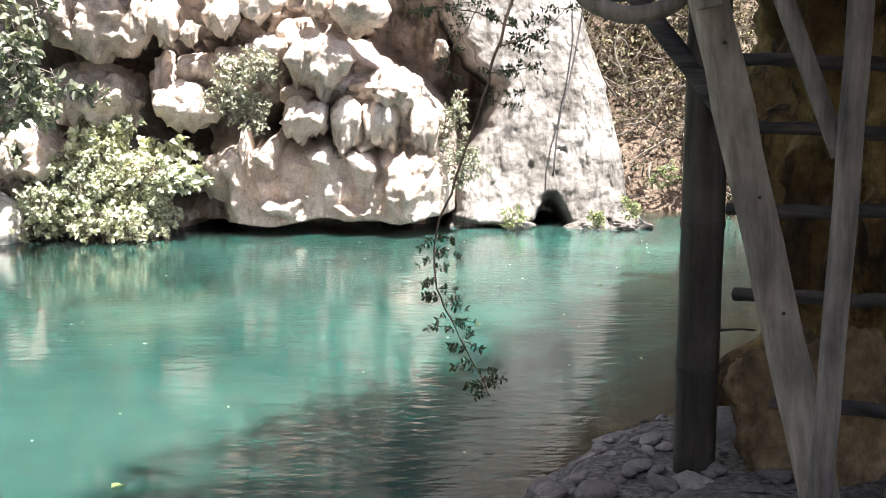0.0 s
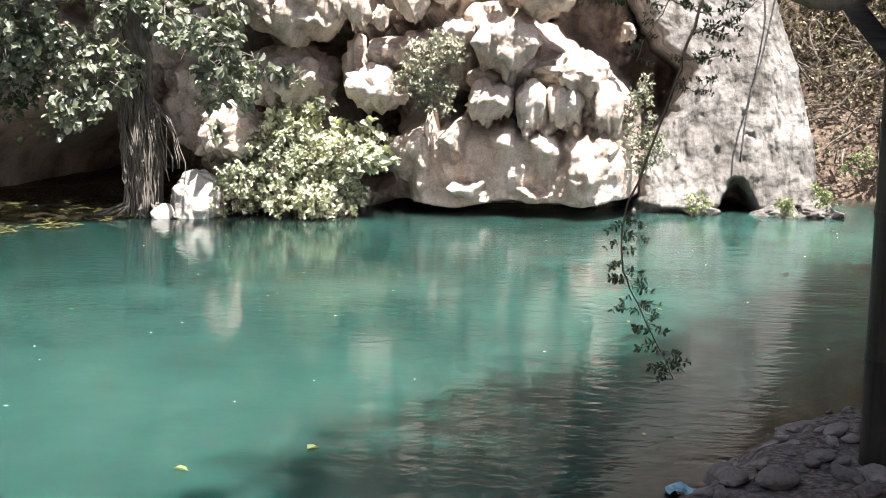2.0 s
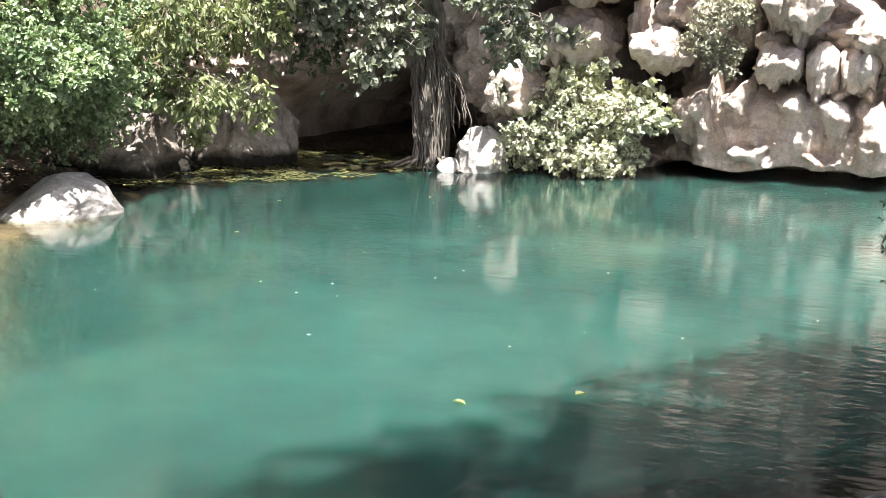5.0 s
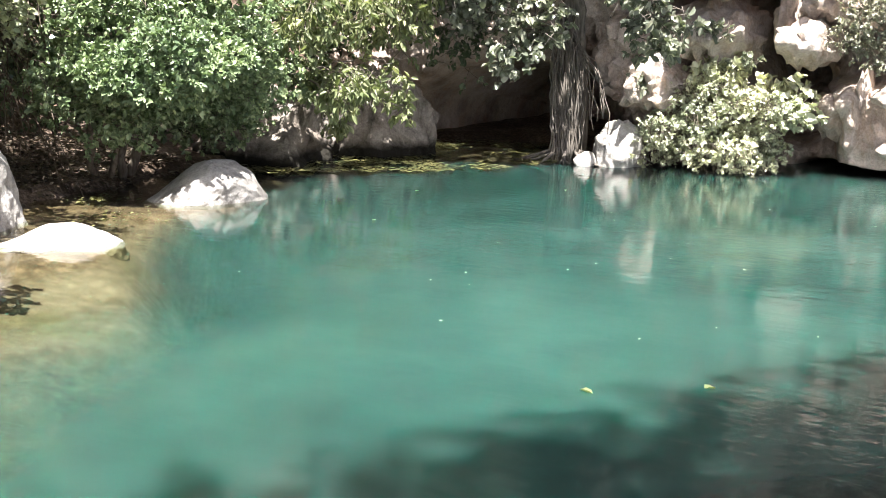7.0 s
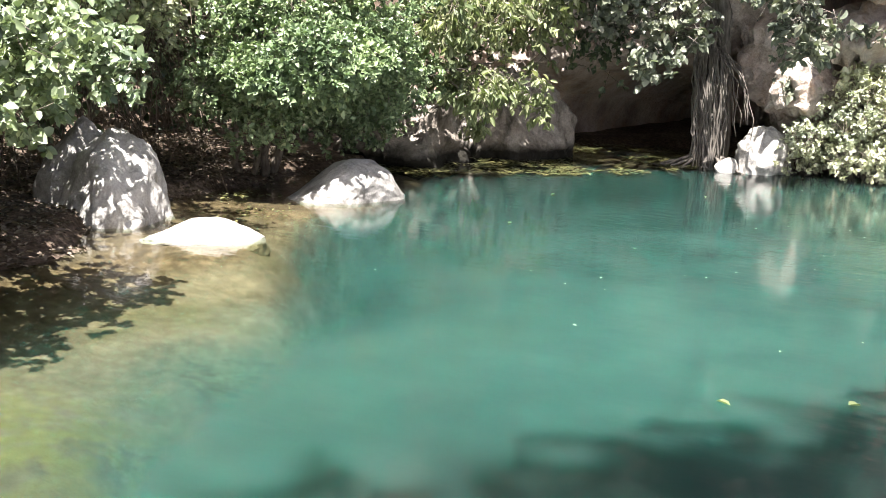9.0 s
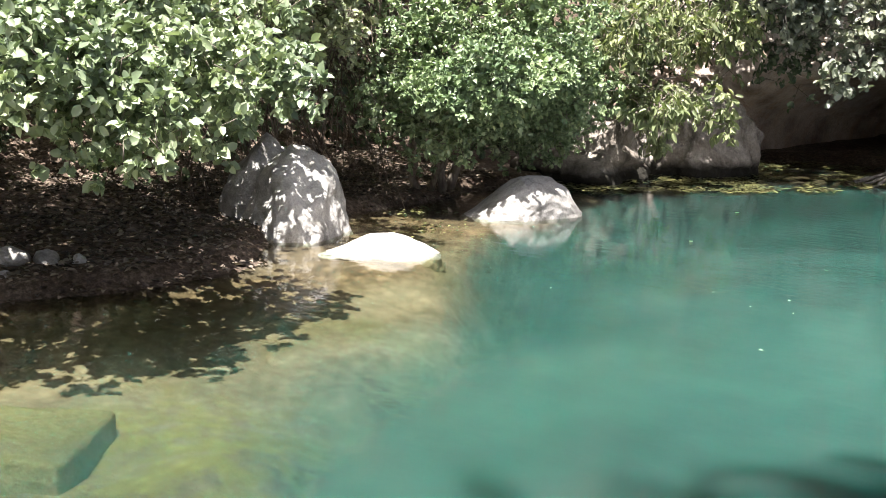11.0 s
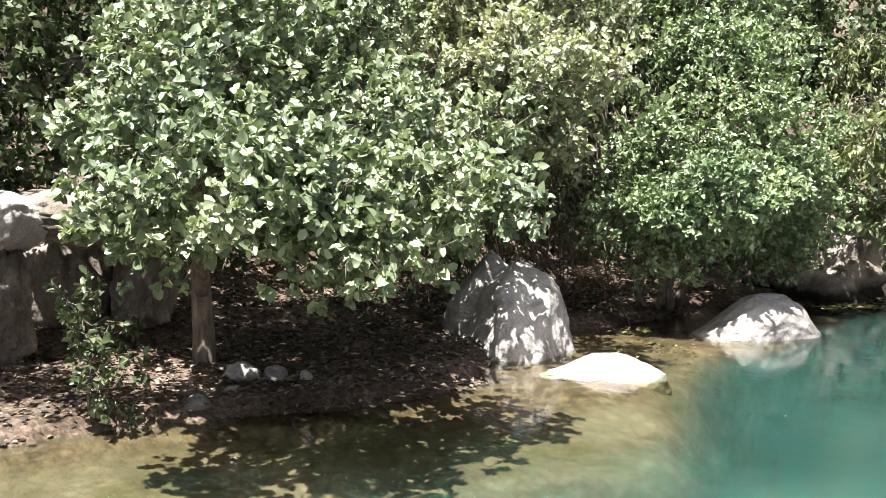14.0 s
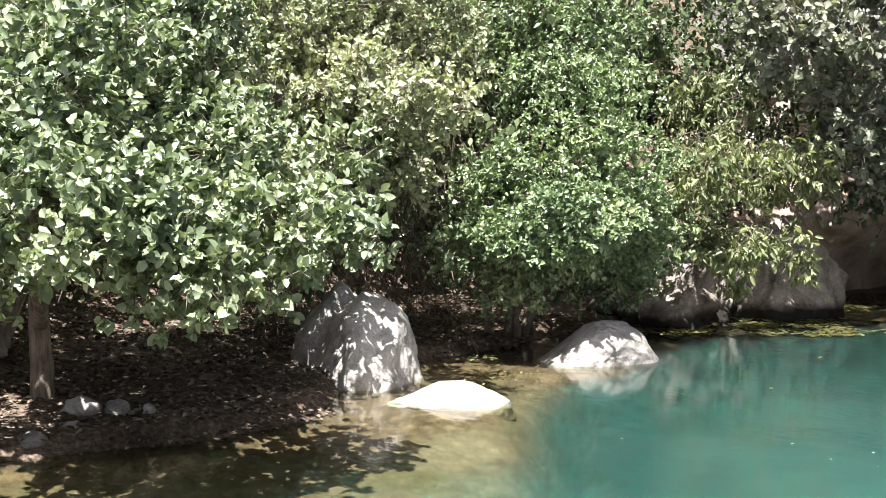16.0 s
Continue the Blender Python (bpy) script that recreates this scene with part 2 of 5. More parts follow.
    L.new(gloss.outputs[0], top.inputs[2])
    L.new(top.outputs[0], out.inputs["Surface"])
    return m


M_WATER = water_material()


def leaf_material(name, c1, c2, c3, gloss=0.35, through_light=0.35, sheen=0.5):
    m = bpy.data.materials.new(name)
    m.use_nodes = True
    N, L = m.node_tree.nodes, m.node_tree.links
    b = N["Principled BSDF"]
    b.inputs["Roughness"].default_value = gloss
    b.inputs["Specular IOR Level"].default_value = sheen
    geo = N.new("ShaderNodeNewGeometry")
    col = ramp(N, L, geo.outputs["Random Per Island"], [(0.0, c1), (0.55, c2), (1.0, c3)])
    big = ramp(N, L, noise_tex(N, L, coords(N, L), 1.5, 4, 0.6), [(0.35, (0.7, 0.75, 0.7)), (0.65, (1.15, 1.1, 1.0))])
    col = mixc(N, L, 1.0, col, big, "MULTIPLY")
    L.new(col, b.inputs["Base Color"])
    tr = N.new("ShaderNodeBsdfTranslucent")
    L.new(mixc(N, L, 1.0, col, (1.0, 1.1, 0.62), "MULTIPLY"), tr.inputs["Color"])
    mx = N.new("ShaderNodeMixShader")
    mx.inputs[0].default_value = through_light
    L.new(b.outputs[0], mx.inputs[1])
    L.new(tr.outputs[0], mx.inputs[2])
    L.new(mx.outputs[0], N["Material Output"].inputs["Surface"])
    return m


M_FIG = leaf_material("fig_leaf", (0.115, 0.16, 0.095), (0.285, 0.355, 0.225), (0.5, 0.575, 0.415), 0.38, 0.2, 0.75)
M_GREYFIG = leaf_material("grey_fig_leaf", (0.13, 0.15, 0.115), (0.24, 0.265, 0.215), (0.42, 0.44, 0.38), 0.3, 0.25)
M_SHRUB = leaf_material("shrub_leaf", (0.12, 0.18, 0.095), (0.24, 0.33, 0.18), (0.44, 0.53, 0.34), 0.36, 0.2, 0.7)
M_OLIVE = leaf_material("olive_leaf", (0.24, 0.275, 0.18), (0.43, 0.47, 0.335), (0.62, 0.645, 0.51), 0.5, 0.3)
# darker copy of the shrub leaf: the thicket's shade is in its colour
M_WOODS = leaf_material("shade_dark_leaf", (0.045, 0.068, 0.034), (0.085, 0.118, 0.06), (0.18, 0.22, 0.125), 0.35, 0.14)
M_DROOP = leaf_material("yellow_green_leaf", (0.15, 0.185, 0.09), (0.24, 0.285, 0.15), (0.42, 0.44, 0.28), 0.45, 0.35)
M_PALE = leaf_material("pale_bush_leaf", (0.42, 0.44, 0.34), (0.58, 0.6, 0.48), (0.72, 0.73, 0.63), 0.5, 0.25)
M_GREYSHRUB = leaf_material("grey_green_leaf", (0.25, 0.26, 0.215), (0.38, 0.39, 0.33), (0.55, 0.545, 0.48), 0.5, 0.25)
M_SCRUB = leaf_material("scrub_leaf", (0.04, 0.03, 0.021), (0.105, 0.084, 0.058), (0.40, 0.37, 0.26), 0.7, 0.2)
M_ACACIA = leaf_material("acacia_leaflet", (0.03, 0.055, 0.025), (0.045, 0.08, 0.035), (0.07, 0.10, 0.05), 0.5, 0.25)
M_WEED = leaf_material("water_weed", (0.06, 0.065, 0.026), (0.13, 0.13, 0.05), (0.27, 0.26, 0.12), 0.5, 0.15)
M_LITTER = leaf_material("fallen_leaf", (0.055, 0.044, 0.035), (0.125, 0.10, 0.08), (0.36, 0.30, 0.25), 0.7, 0.1)


M_ALGAE = rock_material("algae_rock", (0.25, 0.225, 0.085), (0.20, 0.175, 0.07), (0.10, 0.088, 0.045), (0.22, 0.185, 0.12), 0.6, (3, 3, 3), 40)


def bark_material(name, a, bcol, streak=(30, 30, 4), rough=0.85):
    m, N, L, b = material(name, rough, 0.25)
    v = coords(N, L, streak)
    f = noise_tex(N, L, v, 1.0, 6, 0.65)
    big = ramp(N, L, noise_tex(N, L, coords(N, L), 5, 5, 0.6), [(0.35, (0.65, 0.65, 0.65)), (0.65, (1.15, 1.12, 1.08))])
    L.new(mixc(N, L, 1.0, ramp(N, L, f, [(0.35, a), (0.65, bcol)]), big, "MULTIPLY"), b.inputs["Base Color"])
    bump(N, L, b, f, 0.7, 0.012)
    return m


M_BARK = bark_material("grey_bark", (0.10, 0.085, 0.07), (0.26, 0.23, 0.19))
M_ROOT = bark_material("grey_root_bark", (0.10, 0.09, 0.078), (0.25, 0.23, 0.205))
M_TWIG = bark_material("dry_twig_bark", (0.09, 0.07, 0.055), (0.22, 0.18, 0.145))
M_BAMBOO = bark_material("weathered_bamboo", (0.02, 0.0195, 0.0175), (0.07, 0.068, 0.063), (14, 14, 1.5), 0.5)
M_WOOD = bark_material("weathered_pale_timber", (0.22, 0.207, 0.18), (0.39, 0.372, 0.33), (26, 26, 2.5), 0.75)
M_POLE = bark_material("grey_weathered_pole", (0.12, 0.116, 0.112), (0.29, 0.28, 0.27), (26, 26, 3), 0.75)
M_RUNG = bark_material("dark_weathered_rung", (0.0308, 0.0294, 0.0308), (0.105, 0.101, 0.105), (3, 3, 40), 0.8)
M_THATCH = bark_material("dry_thatch", (0.10, 0.075, 0.045), (0.24, 0.19, 0.12), (40, 6, 6), 0.9)


# ---- mesh tools ----
def hash3(i):
    n = (i[..., 0] * 73856093) ^ (i[..., 1] * 19349663) ^ (i[..., 2] * 83492791)
    n = (n ^ (n >> 13)) * 1274126177
    return ((n ^ (n >> 16)) & 0xFFFF) / 65535.0


def vnoise(p):
    """Smooth value noise from -1 to 1 at the rows of p."""
    i = np.floor(p).astype(np.int64)
    f = p - i
    f = f * f * (3 - 2 * f)
    out = 0
    for a in (0, 1):
        for b in (0, 1):
            for c in (0, 1):
                w = (f[..., 0] if a else 1 - f[..., 0]) * (f[..., 1] if b else 1 - f[..., 1]) * (f[..., 2] if c else 1 - f[..., 2])
                out = out + w * hash3(i + np.array((a, b, c)))
    return out * 2 - 1


def fbm(p, octaves=5, gain=0.5):
    total, amp = 0, 1.0
    for k in range(octaves):
        total = total + amp * vnoise(p * 2.03**k + 17.3 * k)
        amp *= gain
    return total


def smooth(a, b, x):
    t = np.clip((x - a) / (b - a), 0, 1)
    return t * t * (3 - 2 * t)


def mesh_object(name, verts, faces, mat, parent=None, label="", smooth_faces=True):
    """One mesh from arrays of corners and of equal-sided faces."""
    verts, faces = np.asarray(verts, np.float32), np.asarray(faces, np.int32)
    n = faces.shape[1]
    me = bpy.data.meshes.new(name)
    me.vertices.add(len(verts))
    me.vertices.foreach_set("co", verts.ravel())
    me.loops.add(faces.size)
    me.loops.foreach_set("vertex_index", faces.ravel())
    me.polygons.add(len(faces))
    me.polygons.foreach_set("loop_start", np.arange(0, faces.size, n, dtype=np.int32))
    me.polygons.foreach_set("loop_total", np.full(len(faces), n, np.int32))
    me.polygons.foreach_set("use_smooth", np.full(len(faces), smooth_faces))
    me.update(calc_edges=True)
    me.validate()
    me.materials.append(mat)
    ob = new(name, me)
    if parent:
        ob.parent = parent
    if label:
        tagged(ob, label)
    return ob


def grid_faces(nu, nv):
    i = np.arange((nu - 1) * (nv - 1))
    a = (i // (nv - 1)) * nv + i % (nv - 1)
    return np.stack([a, a + 1, a + nv + 1, a + nv], 1)


def base(name, label, category, group="", at=(0, 0, 0)):
    ob = new(name)
    ob.location = at
    ob.empty_display_size = 0.1
    return tagged(ob, label, category, group)


def tube_arrays(points, radii, seg=8, rough=0.0, seed=0):
    pts = [Vector(p) for p in points]
    verts, rnd = [], random.Random(seed)
    up = Vector((0.31, 0.87, 0.38))
    for k, p in enumerate(pts):
        d = (pts[min(k + 1, len(pts) - 1)] - pts[max(k - 1, 0)]).normalized()
        a = d.cross(up).normalized()
        b = d.cross(a)
        for s in range(seg):
            ang = 2 * math.pi * s / seg
            r = radii[k] * (1 + rough * (rnd.random() - 0.5))
            verts.append(p + (a * math.cos(ang) + b * math.sin(ang)) * r)
    faces = []
    for k in range(len(pts) - 1):
        for s in range(seg):
            t = (s + 1) % seg
            faces.append((k * seg + s, k * seg + t, (k + 1) * seg + t, (k + 1) * seg + s))
    n = len(verts)
    verts += [pts[0], pts[-1]]
    for s in range(seg):
        t = (s + 1) % seg
        faces.append((n, t, s, s))
        faces.append((n + 1, n - seg + s, n - seg + t, n - seg + t))
    return np.array([tuple(v) for v in verts]), [f for f in faces]


def poly_object(name, verts, faces, mat, parent=None, label="", smooth_faces=True):
    me = bpy.data.meshes.new(name)
    me.from_pydata([tuple(v) for v in verts], [], [tuple(dict.fromkeys(f)) for f in faces])
    me.polygons.foreach_set("use_smooth", [smooth_faces] * len(me.polygons))
    me.materials.append(mat)
    ob = new(name, me)
    if parent:
        ob.parent = parent
    if label:
        tagged(ob, label)
    return ob


def bend(points, n, wobble=0.0, seed=0):
    """A smooth line of n points through the given ones."""
    p = np.array(points, float)
    t = np.linspace(0, len(p) - 1, n)
    q = np.vstack([2 * p[0] - p[1], p, 2 * p[-1] - p[-2]])
    i = np.minimum(t.astype(int), len(p) - 2)
    f = (t - i)[:, None]
    a, b, c, d = q[i], q[i + 1], q[i + 2], q[i + 3]
    out = 0.5 * (2 * b + (c - a) * f + (2 * a - 5 * b + 4 * c - d) * f**2 + (3 * b - a - 3 * c + d) * f**3)
    if wobble:
        rng = np.random.default_rng(seed)
        w = rng.normal(0, wobble, out.shape)
        w[0] = w[-1] = 0
        out += w
    return out


def tube(name, points, r0, r1, mat, parent=None, label="", n=12, seg=8, wobble=0.0, seed=0, rough=0.0):
    pts = bend(points, n, wobble, seed)
    v, f = tube_arrays(pts, np.linspace(r0, r1, n), seg, rough, seed)
    return poly_object(name, v, f, mat, parent, label)


def many_tubes(name, lines, mat, parent=None, label="", seg=4):
    """Twigs too thin to part: many tapering lines in one mesh. lines: points, r0, r1."""
    V, F, o = [], [], 0
    for pts, r0, r1 in lines:
        v, f = tube_arrays(pts, np.linspace(r0, r1, len(pts)), seg)
        V.append(v)
        F += [tuple(k + o for k in q) for q in f]
        o += len(v)
    return poly_object(name, np.concatenate(V), F, mat, parent, label)


def unit(v):
    return v / np.maximum(np.linalg.norm(v, axis=-1, keepdims=True), 1e-9)


def leaf_mesh(name, pos, way, nrm, size, mat, parent=None, label="", wide=0.3, fold=0.16, droop=0.12, blade="pointed"):
    """Folded leaf blades along a midrib: pointed (two quads), broad (four quads, rounded) or plain (one quad)."""
    n = len(pos)
    side = unit(np.cross(way, nrm))
    nrm = unit(np.cross(side, way))
    size = np.asarray(size).reshape(-1, 1)
    if blade == "broad":
        shape = [(0, 0, 0), (0.5, 0, -0.02), (1.0, 0, -droop)]
        for k in (1, -1):
            shape += [(0.14, 0.72 * wide * k, fold * 0.75), (0.45, wide * k, fold), (0.78, 0.68 * wide * k, fold * 0.45)]
        quads = [(0, 3, 4, 1), (1, 4, 5, 2), (0, 1, 7, 6), (1, 2, 8, 7)]
    elif blade == "plain":
        shape = [(0, 0, 0), (0.5, wide, fold), (1.0, 0, -droop), (0.5, -wide, fold)]
        quads = [(0, 1, 2, 3)]
    else:
        shape = [(0, 0, 0), (0.3, wide, fold), (0.72, wide * 0.8, fold * 0.6), (1.0, 0, -droop), (0.72, -wide * 0.8, fold * 0.6), (0.3, -wide, fold)]
        quads = [(0, 1, 2, 3), (0, 3, 4, 5)]
    V = np.stack([pos + size * (a * way + b * side + c * nrm) for a, b, c in shape], 1).reshape(-1, 3)
    o = (np.arange(n) * len(shape))[:, None]
    F = np.concatenate([o + np.array(q) for q in quads])
    return mesh_object(name, V, F, mat, parent, label)


def crown(blobs, twigs, per, reach, seed, shell=0.35, sag=0.0, flat=0.5, clumps=12, whorl=0.0, core=0.7):
    """Leaf places on twig ends spread through ellipsoids: places, ways, normals and the twigs' own lines."""
    rng = np.random.default_rng(seed)
    B = np.array(blobs, float)
    if clumps:  # tufts standing out of each mass, with gaps between
        e = unit(rng.normal(size=(len(B), clumps, 3)) + np.array((0.1, -0.15, 0.25)))
        sub = np.concatenate([B[:, None, :3] + e * B[:, None, 3:] * rng.uniform(0.75, 1.05, (len(B), clumps, 1)), B[:, None, 3:] * rng.uniform(0.2, 0.36, (len(B), clumps, 1))], -1).reshape(-1, 6)
        big = np.c_[B[:, :3], B[:, 3:] * core]
        B = np.concatenate([big, sub])
    w = (B[:, 3] * B[:, 4] * B[:, 5]) ** 0.6
    k = rng.choice(len(B), twigs, p=w / w.sum())
    d = unit(rng.normal(size=(twigs, 3)))
    r = rng.random(twigs)[:, None] ** shell
    lump = 1 + 0.22 * vnoise(d * 2.3 + k[:, None] * 5.1)[:, None]
    root = B[k, :3] + d * B[k, 3:] * r * lump
    tw = unit(d * 0.8 + rng.normal(0, 0.55, (twigs, 3)) + np.array((0, 0, 0.25 - sag)))
    tip = root + tw * reach * rng.uniform(0.5, 1.2, (twigs, 1))
    f = whorl + (1 - whorl) * rng.random((twigs, per, 1)) ** 0.7   # leaves gather towards the twig's end
    pos = root[:, None] + (tip - root)[:, None] * f + rng.normal(0, reach * 0.05, (twigs, per, 3))
    way = unit(tw[:, None] * 0.6 + rng.normal(0, 0.75, (twigs, per, 3)) + np.array((0, 0, -sag - 0.1)))
    nrm = unit(rng.normal(0, 0.62, (twigs, per, 3)) + np.array((0.25, -0.4, 0.9)) * (flat + 0.3) + d[:, None] * 0.4)
    return pos.reshape(-1, 3), way.reshape(-1, 3), nrm.reshape(-1, 3), root, tip


def leaf_sizes(n, mean, spread, seed):
    return np.clip(np.random.default_rng(seed).normal(mean, spread, n), mean * 0.4, mean * 1.8)


def ico(sub):
    bm = bmesh.new()
    bmesh.ops.create_icosphere(bm, subdivisions=sub, radius=1)
    v = np.array([x.co[:] for x in bm.verts])
    f = np.array([[x.index for x in q.verts] for q in bm.faces])
    bm.free()
    return v, f


ICO = {s: ico(s) for s in (2, 3, 4, 5, 6)}


def rock_arrays(size, seed, sub=5, lump=0.25, rough=0.06, flat=0.0, facets=8, cut=0.2):
    v, f = ICO[sub]
    rng = np.random.default_rng(seed)
    p = v.copy()
    for _ in range(facets):
        n = unit(rng.normal(size=3))
        h = 1 - cut * rng.uniform(0.2, 1.0)
        over = np.maximum(p @ n - h, 0)
        p -= over[:, None] * n * 0.85
    p *= 1 + lump * vnoise(v * 1.4 + seed * 3.7)[:, None] + rough * fbm(v * 4.0 + seed, 4)[:, None]
    if flat:
        p[:, 2] = np.where(p[:, 2] < -flat, -flat + (p[:, 2] + flat) * 0.2, p[:, 2])
    return p * np.array(size), f


def rock(name, at, size, seed, mat, label="", category="rock", group="", turn=0.0, parent=None, **kw):
    p, f = rock_arrays(size, seed, **kw)
    ob = mesh_object(name, p, f, mat, parent)
    ob.location, ob.rotation_euler = at, (0, 0, radians(turn))
    if label:
        tagged(ob, label, category, group)
    return ob


# ---- ground, pool and water ----
SHORE = np.array([(-5.95, 1.1), (-5.98, 1.7), (-5.9, 2.5), (-5.82, 3.2), (-6.0, 4.0), (-6.6, 4.5), (-7.1, 5.1), (-7.3, 5.9), (-7.45, 6.7), (-7.75, 7.6), (-7.8, 8.8), (-8.0, 10.2), (-7.6, 12.4),
                  (-6.8, 13.6), (-5.5, 13.4), (-4.6, 12.7), (-3.7, 13.1), (-3.5, 16.0), (4.0, 15.0), (6.5, 13.5), (5.6, 10.5), (3.8, 8.2), (2.2, 6.6),
                  (1.2, 5.25), (0.75, 4.75), (0.35, 4.05), (-0.4, 3.2), (-1.3, 1.9), (-2.2, 0.6), (-3.2, -1.2), (-4.5, -2.6), (-6.0, -1.6)])
DEEP = np.array([(-1.9, 1.3), (-1.3, 2.35), (-0.85, 3.1), (-0.15, 4.25), (0.7, 5.55), (1.6, 7.5), (3.0, 9.6), (4.2, 12.6), (3.4, 14.0), (-3.0, 14.6), (-3.5, 12.8), (-4.7, 12.4),
                 (-6.0, 10.6), (-6.7, 9.0), (-6.25, 7.8), (-5.75, 6.5), (-5.5, 5.6), (-5.2, 5.12), (-4.7, 4.9), (-4.1, 4.45), (-3.6, 3.75), (-3.4, 3.0), (-2.95, 2.2)])


def inside_distance(P, poly):
    """Distance to the outline, positive inside."""
    best = np.full(len(P), 1e9)
    ins = np.zeros(len(P), bool)
    for a, b in zip(poly, np.roll(poly, -1, 0)):
        e, w = b - a, P - a
        t = np.clip((w @ e) / (e @ e), 0, 1)
        best = np.minimum(best, ((w - t[:, None] * e) ** 2).sum(1))
        hit = (a[1] > P[:, 1]) != (b[1] > P[:, 1])
        with np.errstate(divide="ignore", invalid="ignore"):
            ins ^= hit & (P[:, 0] < (b[0] - a[0]) * (P[:, 1] - a[1]) / (b[1] - a[1]) + a[0])
    return np.where(ins, 1, -1) * np.sqrt(best)


def ground_height(P):
    Q = np.c_[P, np.zeros(len(P))]
    sd = inside_distance(P, SHORE) + 0.10 * fbm(Q * 1.6, 4)
    dd = inside_distance(P, DEEP) + 0.16 * fbm(Q * 0.9 + 5, 3)
    near = smooth(-3.0, -2.0, P[:, 0]) * smooth(9.0, 7.0, P[:, 1])
    depth = 0.05 + (0.10 + 0.22 * near) * np.clip(sd, 0, 2.5) + 1.9 * smooth(-0.4, (1.8 - 0.5 * smooth(3.0, 4.6, P[:, 1])) * (1 - near) + 0.8 * near, dd)
    bed = -depth * smooth(0, 0.25, sd) + 0.03 * fbm(Q * 2.5, 4) + 0.09 * np.exp(-(((P[:, 0] + 3.65) / 0.6) ** 2) - ((P[:, 1] - 2.25) / 0.35) ** 2)
    for bx, by, r, up in ((-5.75, 4.88, 0.50, 0.16), (-6.35, 6.95, 0.62, 0.5), (-6.75, 4.95, 0.55, 0.2)):
        bed = np.where(sd > 0, np.minimum(bed + up * np.exp(-((P[:, 0] - bx) ** 2 + (P[:, 1] - by) ** 2) / r**2), np.maximum(bed, -0.03)), bed)
    out = -sd
    left = smooth(-3, -5, P[:, 0])
    bank = 0.09 * smooth(0, 0.12, out) + 0.05 * out + left * 1.6 * smooth(2.4, 4.6, out) * smooth(3.0, 5.0, P[:, 1])
    hill = 0.42 * np.clip(out - 4.0, 0, 30) * smooth(3, 9, out) + left * 0.25 * np.clip(out - 3, 0, 20)
    far = 0.06 * np.clip(out - 30, 0, 400)
    land = bank + hill * (0.45 + 0.55 * left) + far + (0.018 + 0.015 * np.clip(out, 0, 8)) * fbm(Q * 2.2, 5)
    land += smooth(1.0, 2.6, P[:, 0]) * smooth(40, 30, P[:, 0]) * 1.1 * np.clip(P[:, 1] - 15.2 - 0.1 * fbm(Q * 0.7, 3), 0, 9)   # steep slope behind the rock face
    return np.where(sd > 0, bed, land)


def stretched(lo, hi, step, reach, n):
    mid = np.arange(lo, hi + step / 2, step)
    far = np.geomspace(step * 1.5, reach, n)
    return np.concatenate([(lo - far)[::-1], mid, hi + far])


gx, gy = stretched(-12, 6, 0.1, 500, 34), stretched(-3, 16, 0.1, 500, 34)
GX, GY = np.meshgrid(gx, gy, indexing="ij")
GP = np.c_[GX.ravel(), GY.ravel()]
ground = mesh_object("ground", np.c_[GP, ground_height(GP)], grid_faces(len(gx), len(gy))[:, ::-1], M_GROUND)
tagged(ground, "leaf-littered earth bank and sandy pool bed", "ground", kind="structure")

wx, wy = np.arange(-8.6, 7.2, 0.1), np.arange(-3.2, 16.6, 0.1)
WX, WY = np.meshgrid(wx, wy, indexing="ij")
WP = np.c_[WX.ravel(), WY.ravel()]
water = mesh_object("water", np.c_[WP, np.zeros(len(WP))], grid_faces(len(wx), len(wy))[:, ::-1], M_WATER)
tagged(water, "calm milky turquoise pool water with faint ripples", "water", kind="structure")
att = water.data.attributes.new("milkiness", "FLOAT", "POINT")
depth = np.clip(-ground_height(WP), 0, 5)
att.data.foreach_set("value", (0.10 * smooth(0.02, 0.10, depth) + (1 - 0.10 * smooth(0.02, 0.10, depth)) * (1 - np.exp(-np.maximum(depth - 0.08 - 0.13 * smooth(-3.4, -4.6, WP[:, 0]) * smooth(6.5, 5.0, WP[:, 1]), 0) / 0.30))).astype(np.float32) )


# ---- cliff ----
def bumps(X, Z, items):
    """How far rounded, dripping lumps stand out of a wall: x, z, half width, half height, out."""
    out = np.zeros_like(X)
    for n, (x, z, rx, rz, h) in enumerate(items):
        near = (np.abs(X - x) < rx * 1.6) & (np.abs(Z - z) < rz * 1.9 + 0.2)
        xs, zs = X[near], Z[near]
        # ragged hanging tongues along the lower edge
        fringe = np.abs(vnoise(np.stack([xs * 9.0 + n * 7.7, 0 * xs, zs * 1.5], -1)))
        dz = (zs - z) / rz
        dz = np.where(dz < 0, dz * (0.72 + 0.75 * fringe), dz)
        dx = (xs - x) / (rx * np.where(dz < 0, 1 + 0.30 * np.clip(dz, -1, 0), 1.0))
        d = np.abs(dx) ** 2.3 + np.abs(dz) ** np.where(dz > 0, 1.7, 2.6)
        ledge = np.clip((dz + 0.6) / 1.2, 0, 1)
        lump = h * np.clip(1 - d, 0, 1) ** 0.40 * (0.5 + 0.5 * ledge)
        cur = out[near]
        k = 0.03  # soft joint
        mix = np.clip(0.5 + 0.5 * (lump - cur) / k, 0, 1)
        out[near] = np.where(lump > 0, cur + (lump - cur) * mix + k * mix * (1 - mix), cur)
    return out


